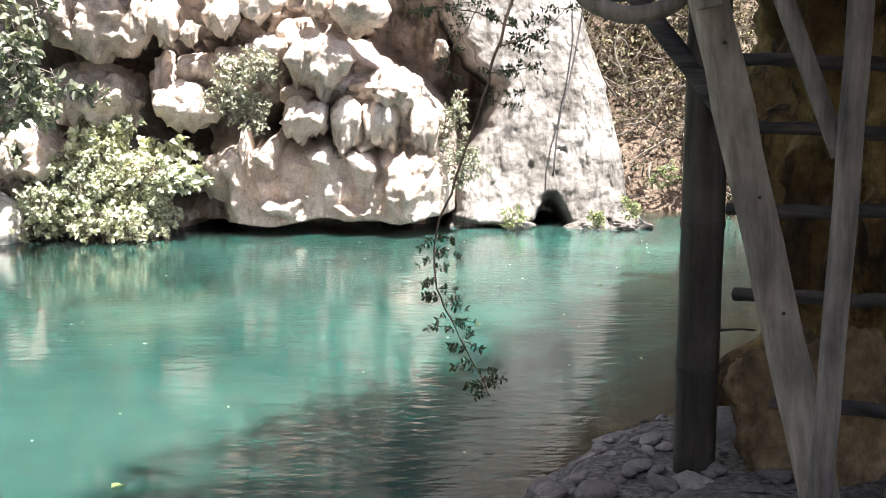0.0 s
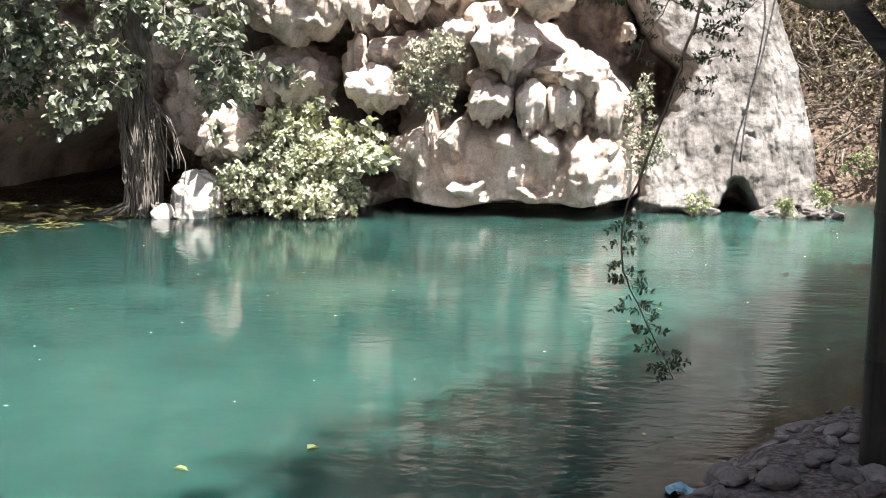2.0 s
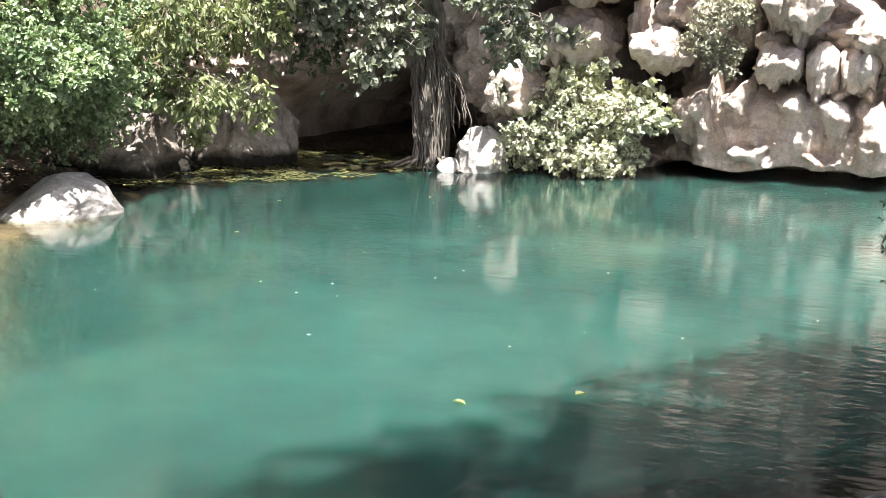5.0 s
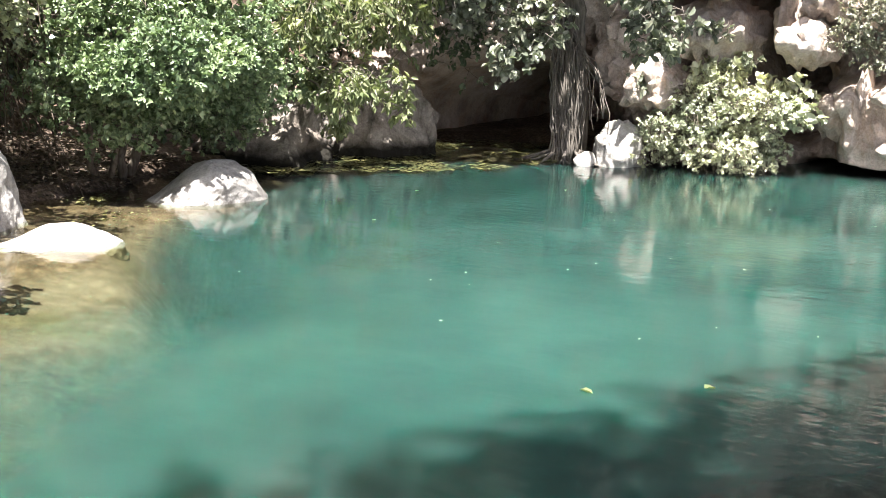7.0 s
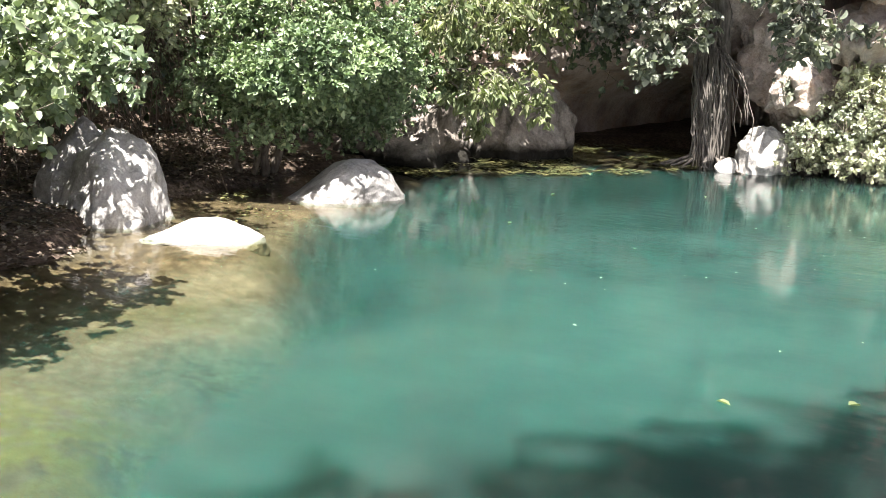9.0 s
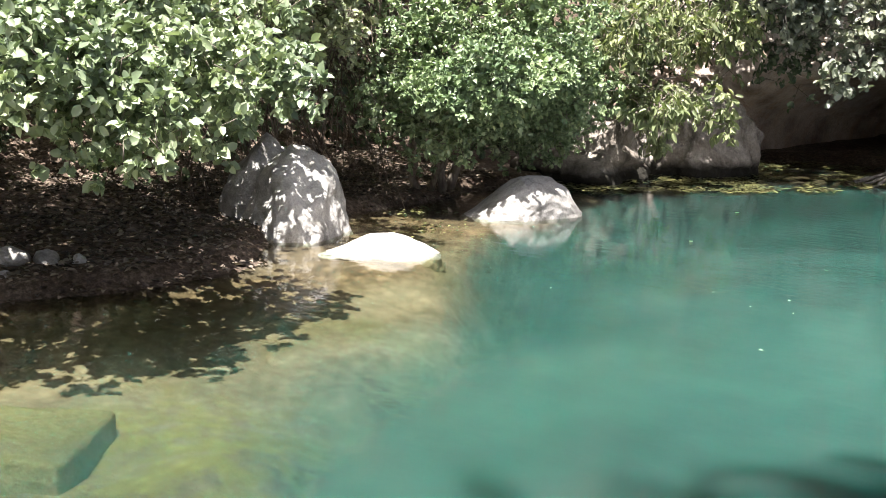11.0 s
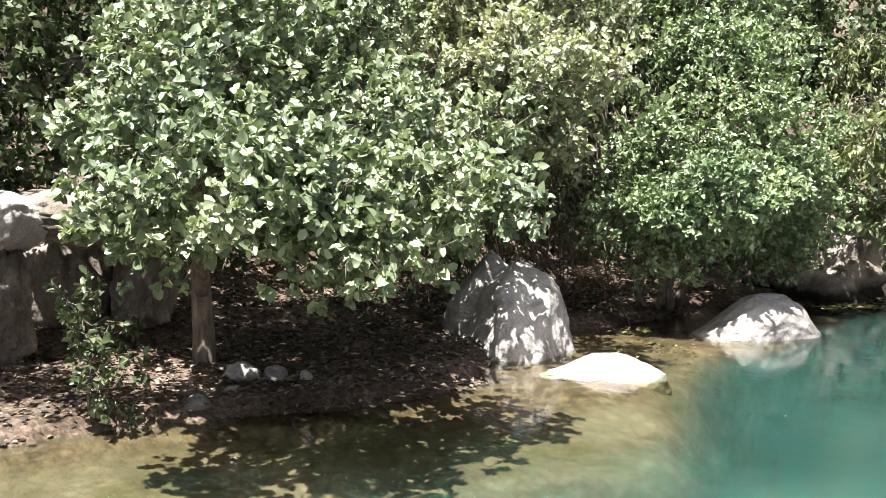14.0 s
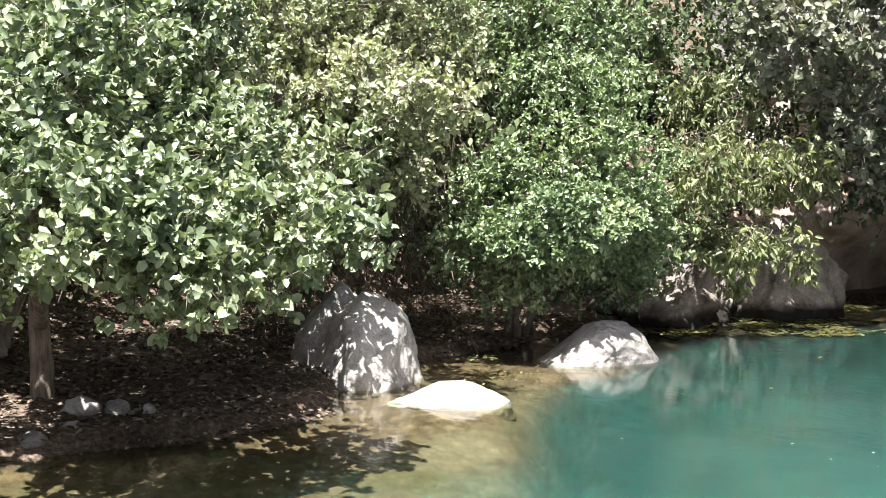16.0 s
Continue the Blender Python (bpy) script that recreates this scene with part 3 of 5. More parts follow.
LUMPS = [  # the sunlit cluster
    (-1.42, 1.98, 0.42, 0.36, 1.00), (-1.62, 1.36, 0.34, 0.30, 0.80), (-1.05, 1.46, 0.36, 0.34, 0.85), (-0.62, 1.36, 0.44, 0.38, 0.72),
    (-0.85, 1.70, 0.38, 0.34, 0.78), (-0.22, 1.16, 0.34, 0.38, 0.50), (-1.28, 0.78, 0.15, 0.13, 0.36), (-0.78, 0.66, 0.16, 0.12, 0.38),
    (-1.75, 0.36, 0.24, 0.11, 0.42), (-0.95, 0.28, 0.22, 0.10, 0.34), (-0.35, 0.75, 0.22, 0.50, 0.25),
    # the drapery on its left side
    (-2.92, 1.52, 0.36, 0.34, 1.05), (-2.62, 1.18, 0.30, 0.40, 0.80), (-2.32, 0.98, 0.17, 0.75, 0.62), (-2.55, 0.72, 0.34, 0.26, 0.70), (-2.15, 1.85, 0.40, 0.42, 0.75),
    (-2.30, 2.55, 0.34, 0.42, 0.95), (-1.85, 2.95, 0.30, 0.45, 0.75), (-0.95, 2.72, 0.40, 0.34, 0.95), (-0.45, 2.85, 0.24, 0.30, 0.7), (-0.02, 1.98, 0.09, 0.12, 0.8),
    # upper left boulders and hanging tongues
    (-3.80, 1.60, 0.44, 0.40, 0.95), (-4.25, 2.45, 0.50, 0.36, 1.35), (-3.55, 2.42, 0.38, 0.42, 1.25), (-3.05, 2.32, 0.30, 0.50, 1.05), (-2.70, 2.62, 0.24, 0.5, 1.1),
    (-3.30, 2.85, 0.5, 0.5, 1.25), (-4.7, 1.05, 0.50, 0.60, 0.85), (-4.25, 0.75, 0.46, 0.45, 0.70), (-3.55, 0.95, 0.35, 0.3, 0.35), (-5.2, 1.9, 0.55, 0.6, 0.9),
    (-5.9, 1.1, 0.42, 0.36, 0.75), (-6.6, 1.7, 0.6, 0.7, 0.9), (-6.9, 0.7, 0.4, 0.55, 0.55), (-7.4, 1.3, 0.6, 0.8, 0.9), (-5.6, 2.7, 0.7, 0.5, 1.1), (-6.9, 2.9, 0.9, 0.6, 1.2),
]
rng = np.random.default_rng(5)
for k in range(64):  # lesser hanging knobs
    LUMPS.append((rng.uniform(-7.8, 0.5), rng.uniform(2.3, 6.5), rng.uniform(0.14, 0.4), rng.uniform(0.2, 0.55), rng.uniform(0.35, 0.75)))

for k in range(44):  # narrow fluted tongues
    LUMPS.append((rng.uniform(-4.6, -1.9), rng.uniform(1.85, 2.95), rng.uniform(0.07, 0.15), rng.uniform(0.14, 0.36), rng.uniform(1.05, 1.40)))
for k in range(13):
    x = rng.uniform(-1.8, -0.1)
    LUMPS.append((x, rng.uniform(0.85, 1.95 - 0.35 * (x + 1.8)), rng.uniform(0.08, 0.15), rng.uniform(0.12, 0.26), rng.uniform(0.75, 1.0)))

LUMPS = [(x, z, rx, rz, h * (0.72 if -4.6 < x < -1.9 and z > 1.0 else 0.95 if -1.9 < x < 0.3 and z > 0.9 else 1.0)) for x, z, rx, rz, h in LUMPS]

# the rows over 9 m are unseen, added to hold back sky light
cx, cz = np.arange(-9.5, 1.4, 0.022), np.concatenate([np.arange(-0.5, 3.6, 0.022), np.linspace(3.65, 9.0, 60), np.linspace(9.5, 22.0, 14)])
CX, CZ = np.meshgrid(cx, cz, indexing="ij")
S = np.stack([CX, 0 * CX, CZ], -1)
XW = CX + 0.11 * fbm(S * 2.3 + 2, 4) + 0.05 * vnoise(S * 6 + 1) + 0.012 * fbm(S * 11 + 4, 2)
ZW = CZ + 0.10 * fbm(S * 2.3 + 31, 4) + 0.05 * vnoise(S * 6 + 9) + 0.012 * fbm(S * 11 + 44, 2)
CY = 13.25 + 0 * CX
CY -= 0.90 * smooth(-2.6, -2.2, CX) * smooth(0.3, -0.3, CX) * smooth(1.3, 0.7, CZ)       # the smooth lower wall
CY += 1.5 * smooth(0.15, 0.03, CZ + 0.04 * fbm(S * 2.2, 3) + 0.10 * smooth(-1.2, -2.6, CX) - 0.03) * smooth(-3.0, -2.7, CX)  # undercut at the waterline
CY -= 0.30 * smooth(-1.0, -0.3, CX) * smooth(0.95, 0.4, CZ)                                  # its foot swells towards the slab
CY += 2.3 * smooth(-1.15, -0.75, CX) * smooth(-0.05, 0.28, CZ - np.interp(CX, [-1.0, -0.34, 0.0, 0.5], [1.95, 1.62, 1.28, 0.6]))                                    # shaded alcove beside the slab
CY += 2.4 * np.exp(-(((CX + 3.08) / 0.42) ** 2 + ((CZ - 0.72) / 0.42) ** 2) ** 2)                  # dark hollows
for x, z, r, h in ((-3.45, 1.74, 0.15, 0.27), (-3.28, 1.27, 0.24, 0.20), (-4.2, 1.93, 0.13, 0.17), (-4.36, 1.06, 0.15, 0.11), (-4.02, 1.10, 0.16, 0.13), (-1.95, 1.25, 0.10, 0.20), (-1.15, 2.35, 0.14, 0.10)):
    CY += 1.6 * np.exp(-(((XW - x) / r) ** 2 + ((ZW - z) / h) ** 2) ** 1.5)
CY += 3.2 * smooth(0.62, 0.40, np.hypot((CX + 6.25) / 1.35, (CZ - 0.15) / 0.85) * 0.5)      # the cave
CY -= 0.55 * smooth(-3.2, -4.5, CX)
CY -= 0.25 * smooth(2.4, 4.5, CZ) + 1.5 * smooth(2.55, 3.2, CZ) * smooth(-2.7, -3.2, CX) * smooth(-6.0, -4.8, CX)   # the brow over the hollows
CY += 0.55 * smooth(-2.0, -2.3, CX) * smooth(-4.4, -3.9, CX) * smooth(0.9, 1.1, CZ) * smooth(2.3, 2.0, CZ)
CY -= bumps(XW, ZW, LUMPS)
CY += 1.8 * smooth(-0.05, 0.45, CX)
rough_part = 1 - smooth(-2.4, -2.0, CX) * smooth(0.2, -0.2, CX) * smooth(1.15, 0.85, CZ)   # the lower wall is smoother
CY -= rough_part * (0.16 * np.abs(vnoise(S * np.array([3.4, 1, 2.5]) + 0.4 * vnoise(S * 5)[..., None] + 7)) + 0.08 * np.abs(vnoise(S * np.array([8.5, 1, 5.5]) + 3)) + 0.035 * np.abs(vnoise(S * np.array([19, 1, 13]) + 3)) - 0.1)
saw = ZW / 0.30 + 1.5 * vnoise(S * 1.9 + 21) + 0.5 * vnoise(S * 5 + 2)
saw = saw - np.floor(saw)                                                                  # ledges: lit tops, shaded fronts
CY -= rough_part * smooth(-5.6, -4.8, CX) * 0.26 * (saw - 0.5) * np.clip(0.45 + 0.9 * vnoise(S * 2.4 + 5), 0, 1)
drip = 1 - np.abs(vnoise(np.stack([CX * 6 + 0.8 * vnoise(S * 2), 0 * CX, CZ * 1.4], -1)))
drip2 = 1 - np.abs(vnoise(np.stack([CX * 15 + 1.2 * vnoise(S * 3), 0 * CX, CZ * 3.0], -1)))
CY -= 0.11 * drip**2 * smooth(0.5, 1.3, CZ) + 0.035 * drip2**2 + 0.06 * fbm(S * 4.5, 5) + 0.022 * fbm(S * 20, 4)
rr2 = np.random.default_rng(9)
for k in range(150):  # small pits and knobs
    x, z, r, h = rr2.uniform(-4.6, 0.3), rr2.uniform(0.3, 2.9), rr2.uniform(0.03, 0.10), rr2.uniform(-0.09, 0.12)
    CY -= h * np.exp(-(((CX - x) / r) ** 2 + ((CZ - z) / (r * 1.5)) ** 2))
cliff = mesh_object("cliff", np.stack([CX, CY, CZ], -1).reshape(-1, 3), grid_faces(len(cx), len(cz))[:, ::-1], M_CLIFF)
tagged(cliff, "pale beige limestone cliff with dripping overhangs above water", "cliff", kind="structure")

# rounded hanging masses of flowstone, fluted, with ragged lower edges
HANGING = [  # x, y, z, half width, half height
    (-1.30, 12.15, 1.86, 0.34, 0.38), (-1.47, 12.20, 1.28, 0.25, 0.26), (-1.03, 12.25, 1.20, 0.20, 0.32), (-0.66, 12.20, 1.22, 0.21, 0.28), (-0.58, 12.38, 1.52, 0.42, 0.26), (-0.24, 12.34, 1.18, 0.22, 0.34),
    (-1.88, 12.35, 1.97, 0.20, 0.17), (-2.68, 12.10, 1.38, 0.30, 0.31), (-2.40, 12.45, 0.66, 0.30, 0.27), (-2.14, 12.42, 0.76, 0.085, 0.40), (-3.69, 12.10, 1.50, 0.44, 0.38), (-3.55, 11.65, 2.20, 0.50, 0.32),
    (-3.10, 11.95, 2.26, 0.12, 0.24), (-2.87, 11.95, 2.24, 0.13, 0.27), (-2.63, 12.0, 2.13, 0.07, 0.14), (-2.30, 12.08, 2.34, 0.18, 0.26), (-2.98, 12.40, 1.60, 0.14, 0.33), (-2.62, 12.42, 1.78, 0.25, 0.17),
    (-0.90, 12.05, 2.34, 0.27, 0.24), (-1.30, 12.10, 2.48, 0.13, 0.28), (-4.25, 11.90, 0.92, 0.42, 0.38), (-0.02, 12.40, 1.98, 0.08, 0.10), (-2.28, 12.40, 1.75, 0.28, 0.26), (-1.95, 12.2, 2.45, 0.2, 0.22)]
for k, (x, y, z, rx, rz) in enumerate(HANGING):
    v, f = rock_arrays((1, 1, 1), 400 + k, sub=5 if rx > 0.3 else 4, lump=0.2, rough=0.09, facets=5, cut=0.25)
    flute = vnoise(np.c_[v[:, 0] * 4.5, v[:, 1] * 2.0, v[:, 2] * 0.8] + 3.1 * k)
    v[:, :2] *= (1 + 0.22 * flute + 0.07 * vnoise(v * np.array([11, 6, 3.0]) + k))[:, None]
    tongue = np.abs(vnoise(np.c_[v[:, 0] * 4.6 + k, v[:, 1] * 3.0, 0 * v[:, 0]]))
    v[:, 2] *= np.where(v[:, 2] < 0, 0.72 + 0.6 * tongue, 0.92 + 0.16 * flute)
    v[:, 2] += 0.35 * np.clip(v[:, 1], 0, 2)                       # its root climbs back into the wall
    v = v * np.array([rx, max(rx, 0.16) * 1.9, rz])
    v[:, 1] += max(rx, 0.16) * 0.9
    v += 0.014 * fbm(v * 14 + k, 3)[:, None]
    ob = mesh_object("flowstone", v, f, M_CLIFF, cliff)
    ob.location = (x, y, z)

# the leaning grey slab, closed at both sides
u = np.linspace(-1, 1, 190)
# carried on unseen above 9 m like the cliff, against sky light
sz = np.concatenate([np.arange(-0.4, 4.0, 0.022), np.linspace(4.05, 9.0, 50), np.linspace(9.5, 22.0, 14)])
U, SZ = np.meshgrid(u, sz, indexing="ij")
xl = np.interp(SZ, [-0.4, 0, 0.9, 1.15, 1.6, 2.3, 2.75, 9], [-0.15, -0.05, 0.25, 0.45, 0.52, 0.08, -0.15, -2.5])
xr = np.interp(SZ, [-0.4, 0, 1.47, 2.73, 9], [2.42, 2.36, 2.02, 1.72, -0.2]) + 0.05 * fbm(np.stack([0 * SZ, 0 * SZ, SZ * 2.5], -1), 4)
xl = xl + 0.08 * fbm(np.stack([0 * SZ + 9, 0 * SZ, SZ * 2.5], -1), 4) + 0.04 * fbm(np.stack([0 * SZ + 4, 0 * SZ, SZ * 9], -1), 3)
bulge = np.abs(U) ** 16
SX = (xl + xr) / 2 + (xr - xl) / 2 * np.sign(U) * np.abs(U) ** 0.9
SP = np.stack([SX, 0 * SX, SZ], -1)
SY = 13.05 + 0.27 * SZ + 0.28 * U * 0.6 + 2.6 * bulge
SY += 0.05 * fbm(SP * 1.1 + 8, 4) + 0.022 * fbm(SP * 7, 5) - 0.03 * np.abs(vnoise(SP * np.array([4.5, 1, 0.8]) + 3)) + 0.02 * np.abs(vnoise(SP * np.array([14, 1, 3])))
SWX, SWZ = SX + 0.05 * fbm(SP * 6 + 3, 4), SZ + 0.06 * fbm(SP * 6 + 13, 4)
SY -= 0.02 * np.abs(vnoise(SP * np.array([3.0, 1, 1.6]) + 5)) + 0.018 * np.abs(vnoise(SP * np.array([9, 1, 5]) + 15))
rr3 = np.random.default_rng(19)
for k in range(240):
    x, z, r = rr3.uniform(0.1, 2.2), rr3.uniform(0.1, 2.9), rr3.uniform(0.010, 0.032)
    SY += rr3.uniform(0.006, 0.024) * np.exp(-(((SWX - x) / r) ** 2 + ((SWZ - z) / (r * rr3.uniform(0.8, 3.5))) ** 2))
for k in range(34):  # steep grooves and scars
    x, z, r, l, lean = rr3.uniform(0.1, 2.1), rr3.uniform(0.3, 2.8), rr3.uniform(0.008, 0.022), rr3.uniform(0.10, 0.40), rr3.uniform(-0.35, 0.05)
    SY += rr3.uniform(0.008, 0.028) * np.exp(-np.abs((SWX - x - lean * (SWZ - z)) / r) ** 1.5 - ((SWZ - z) / l) ** 4)
SY += 1.0 * smooth(1.15, 0.55, np.hypot((SX - 1.25) / 0.20, (SZ - 0.0) / 0.36) + 0.12 * fbm(SP * 5, 4))           # hole at the foot
SY += 0.30 * smooth(0.10, 0.0, SZ + 0.04 * fbm(SP * 4, 3))
SY += 0.06 * smooth(1.0, 0.3, np.hypot((SWX - 1.0) / 0.05, (SWZ - 0.72) / 0.08)) + 0.06 * smooth(1.0, 0.5, np.hypot((SWX - 1.36) / 0.09, (SWZ - 0.86) / 0.022)) + 0.06 * smooth(1.0, 0.3, np.hypot((SWX - 0.62) / 0.06, (SWZ - 0.72) / 0.18))
slab = mesh_object("rock_face", np.stack([SX, SY, SZ], -1).reshape(-1, 3), grid_faces(len(u), len(sz))[:, ::-1], M_SLAB)
tagged(slab, "smooth leaning grey limestone rock face, streaked and pitted", "rock face", kind="structure")
for k, (x, z, sx, szz, sy) in enumerate([(1.66, 0.02, 0.26, 0.16, 0.3), (2.12, 0.03, 0.30, 0.14, 0.35), (0.80, 0.03, 0.24, 0.13, 0.3)]):
    rock("rock", (x, 13.12, z), (sx, sy, szz), 60 + k, M_SLAB, "rounded grey rock at the foot of the rock face", "rock", "rocks under the face", sub=5, rough=0.12, facets=14, cut=0.4)

# rocks along the far shore
rock("boulder", (-4.55, 11.72, 0.10), (0.33, 0.30, 0.40), 11, M_BLEACHED, "sunlit white boulder beside the root bundle", sub=5, lump=0.12, rough=0.10, facets=10, cut=0.3)
rock("boulder", (-4.84, 11.45, 0.0), (0.12, 0.12, 0.14), 12, M_BLEACHED, "small sunlit pale rock among the roots", sub=4)
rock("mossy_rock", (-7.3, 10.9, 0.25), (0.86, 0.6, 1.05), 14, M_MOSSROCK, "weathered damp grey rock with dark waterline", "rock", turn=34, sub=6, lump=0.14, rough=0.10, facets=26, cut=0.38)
# part of this rock's shade is in its dark stone colour
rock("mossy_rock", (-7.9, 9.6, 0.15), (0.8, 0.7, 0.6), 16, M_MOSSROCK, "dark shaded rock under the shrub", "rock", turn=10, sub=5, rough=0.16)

# boulders in the shallows
def shaped_boulder(at, size, turn, seed, profile, mat, label, lean=0.0, **kw):
    """A boulder whose back rises and falls along its length and which spreads under the water."""
    v, f = rock_arrays(size, seed, **kw)
    v[:, 2] *= np.where(v[:, 2] > 0, np.interp(v[:, 0] / size[0], np.linspace(-1.15, 1.15, len(profile)), profile), 1.0)
    below = np.clip(-v[:, 2], 0, None)
    v[:, :2] *= (1 + 0.35 * below / size[2])[:, None]
    v[:, 2] = np.where(v[:, 2] < 0, v[:, 2] * 1.6, v[:, 2])
    v[:, 0] += lean * np.clip(v[:, 2], 0, None)
    ob = mesh_object("boulder", v, f, mat)
    ob.location, ob.rotation_euler = at, (0, 0, radians(turn))
    return tagged(ob, label, "rock")


shaped_boulder((-6.90, 5.00, -0.04), (0.46, 0.58, 0.68), 52, 29, (0.42, 0.64, 0.84, 0.97, 1.0, 0.93, 0.72), M_BOULDER, "large grey-white boulder dappled with leaf shade", sub=6, lump=0.07, rough=0.06, facets=12, cut=0.2)
shaped_boulder((-7.30, 5.00, 0.20), (0.32, 0.32, 0.50), 52, 33, (0.6, 0.8, 0.95, 1.0, 0.9, 0.7), M_BOULDER, "grey boulder leaning behind a larger one", sub=5, lump=0.08, rough=0.07, facets=12, cut=0.3)
shaped_boulder((-5.79, 4.91, -0.03), (0.41, 0.21, 0.165), 50, 22, (0.25, 0.42, 0.70, 0.95, 1.0, 0.97, 0.88, 0.7), M_BLEACHED, "low sun-bleached white rock tapering into the shallows", sub=6, lump=0.05, rough=0.04, facets=9, cut=0.2)
shaped_boulder((-6.38, 6.98, -0.05), (0.52, 0.42, 0.40), 42, 24, (0.12, 0.35, 0.66, 0.92, 1.0, 1.02, 0.9, 0.62), M_BOULDER, "rounded grey boulder with a sunlit white front", sub=6, lump=0.05, rough=0.04, facets=10, cut=0.22)
rock("boulder", (-3.6, 0.92, 0.02), (0.30, 0.27, 0.19), 25, M_BLEACHED, "white rock breaking the surface of the shallows", turn=20, sub=5, rough=0.04)


# ---- trees and shrubs ----
def plant(name, label, category, at, blobs, twigs, per, reach, size, mat, seed, wide=0.3, shell=0.35, sag=0.0, flat=0.5, stems=(), bark=None, bare=0.004, group="", twig_share=1.0, droop=0.12, clumps=12, whorl=0.0, core=0.7, blade="pointed"):
    """A woody plant: stems as parts, thin twigs, and a crown of single leaves. stems: lists of points with two radii."""
    bark = bark or M_BARK
    top = base(name, label, category, group, at)
    o = np.array(at)
    pos, way, nrm, root, tip = crown(np.array(blobs) - np.r_[o, 0, 0, 0], twigs, per, reach, seed, shell, sag, flat, clumps, whorl, core)
    keep = pos[:, 2] + o[2] > 0.02
    tagged(leaf_mesh("crown", pos[keep], way[keep], nrm[keep], leaf_sizes(keep.sum(), size, size * 0.28, seed), mat, top, wide=wide, droop=droop, blade=blade), kind="stuff")
    if bare:
        lines = []
        for a, b in list(zip(root, tip))[: int(len(root) * twig_share)]:
            lines.append((np.array([a - (b - a) * 0.6, a, b]), bare, bare * 0.4))
        tagged(many_tubes("twig_growth", lines, bark, top, seg=3), kind="stuff")
    for k, (pts, r0, r1) in enumerate(stems):
        tube("trunk" if k == 0 else "limb", [np.array(p) - o for p in pts], r0, r1, bark, top, n=14, seg=9, wobble=0.012, seed=seed + k, rough=0.12)
    return top


# the broad fig on the bank; its last two masses are unseen, added for shade
plant("fig_tree", "broad leafy green fig tree leaning over the shaded bank", "tree", (-6.99, 2.58, 0.05),
      [(-6.75, 2.75, 1.75, 0.9, 0.9, 0.6), (-4.95, 1.84, 1.30, 0.48, 0.48, 0.34), (-4.86, 2.42, 1.25, 0.34, 0.42, 0.22), (-6.5, 3.4, 1.55, 0.75, 0.55, 0.5),
       (-5.5, 2.05, 1.70, 0.44, 0.45, 0.36), (-7.15, 2.85, 2.5, 1.0, 0.75, 0.6), (-7.4, 3.3, 2.45, 0.9, 0.9, 0.6), (-6.75, 2.9, 2.1, 0.6, 0.8, 0.4), (-4.64, 2.36, 1.02, 0.27, 0.32, 0.2), (-4.8, 2.7, 1.18, 0.39, 0.43, 0.26), (-5.9, 2.3, 1.45, 0.6, 0.6, 0.4), (-5.9, 3.0, 1.4, 0.55, 0.6, 0.4), (-6.3, 3.7, 1.12, 0.3, 0.3, 0.2), (-5.0, 1.50, 1.22, 0.26, 0.22, 0.18), (-5.75, 2.35, 2.2, 0.55, 0.5, 0.18), (-5.85, 1.75, 1.5, 0.34, 0.30, 0.16), (-5.1, 3.4, 1.1, 0.36, 0.36, 0.26),
       (-7.7, 3.1, 3.3, 1.0, 1.2, 0.6), (-6.5, 0.75, 2.4, 0.7, 0.45, 0.28), (-6.9, 0.3, 2.7, 0.7, 0.5, 0.3)],
      9000, 11, 0.11, 0.047, M_FIG, 31, wide=0.36, shell=0.28, flat=0.75, clumps=28, whorl=0.45, core=0.52, twig_share=0.3,
      stems=[([(-6.99, 2.58, -0.05), (-7.0, 2.57, 0.35), (-6.92, 2.55, 0.8), (-6.7, 2.5, 1.5), (-6.6, 2.5, 2.4)], 0.085, 0.035),
             ([(-6.95, 2.56, 0.6), (-6.0, 2.2, 1.1), (-4.9, 1.8, 1.35)], 0.045, 0.012), ([(-6.9, 2.56, 0.8), (-6.0, 2.8, 1.2), (-4.8, 2.6, 1.25)], 0.045, 0.012),
             ([(-6.8, 2.54, 1.1), (-6.6, 3.1, 1.5), (-6.3, 3.6, 1.8)], 0.04, 0.015), ([(-5.4, 2.5, 1.25), (-4.9, 2.4, 1.1), (-4.6, 2.36, 1.0)], 0.014, 0.005)])
plant("fig_branch", "sparse leafy fig branch reaching over a boulder", "branch", (-6.6, 4.0, 1.35), [(-6.45, 4.42, 1.36, 0.42, 0.30, 0.08), (-6.25, 4.55, 1.0, 0.2, 0.15, 0.05), (-6.72, 4.62, 1.08, 0.34, 0.26, 0.07), (-6.65, 4.5, 1.6, 0.5, 0.4, 0.2), (-6.55, 4.20, 0.98, 0.26, 0.16, 0.08)], 200, 9, 0.14, 0.062, M_FIG, 32, wide=0.33, whorl=0.4, blade="broad",
      stems=[([(-6.8, 3.2, 1.5), (-6.6, 3.8, 1.42), (-6.4, 4.4, 1.3)], 0.014, 0.005)])
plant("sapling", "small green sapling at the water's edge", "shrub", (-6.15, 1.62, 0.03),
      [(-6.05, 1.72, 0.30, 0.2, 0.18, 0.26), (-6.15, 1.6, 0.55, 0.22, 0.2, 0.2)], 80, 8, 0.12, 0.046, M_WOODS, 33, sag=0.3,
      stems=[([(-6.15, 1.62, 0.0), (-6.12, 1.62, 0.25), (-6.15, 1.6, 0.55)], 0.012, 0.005)])

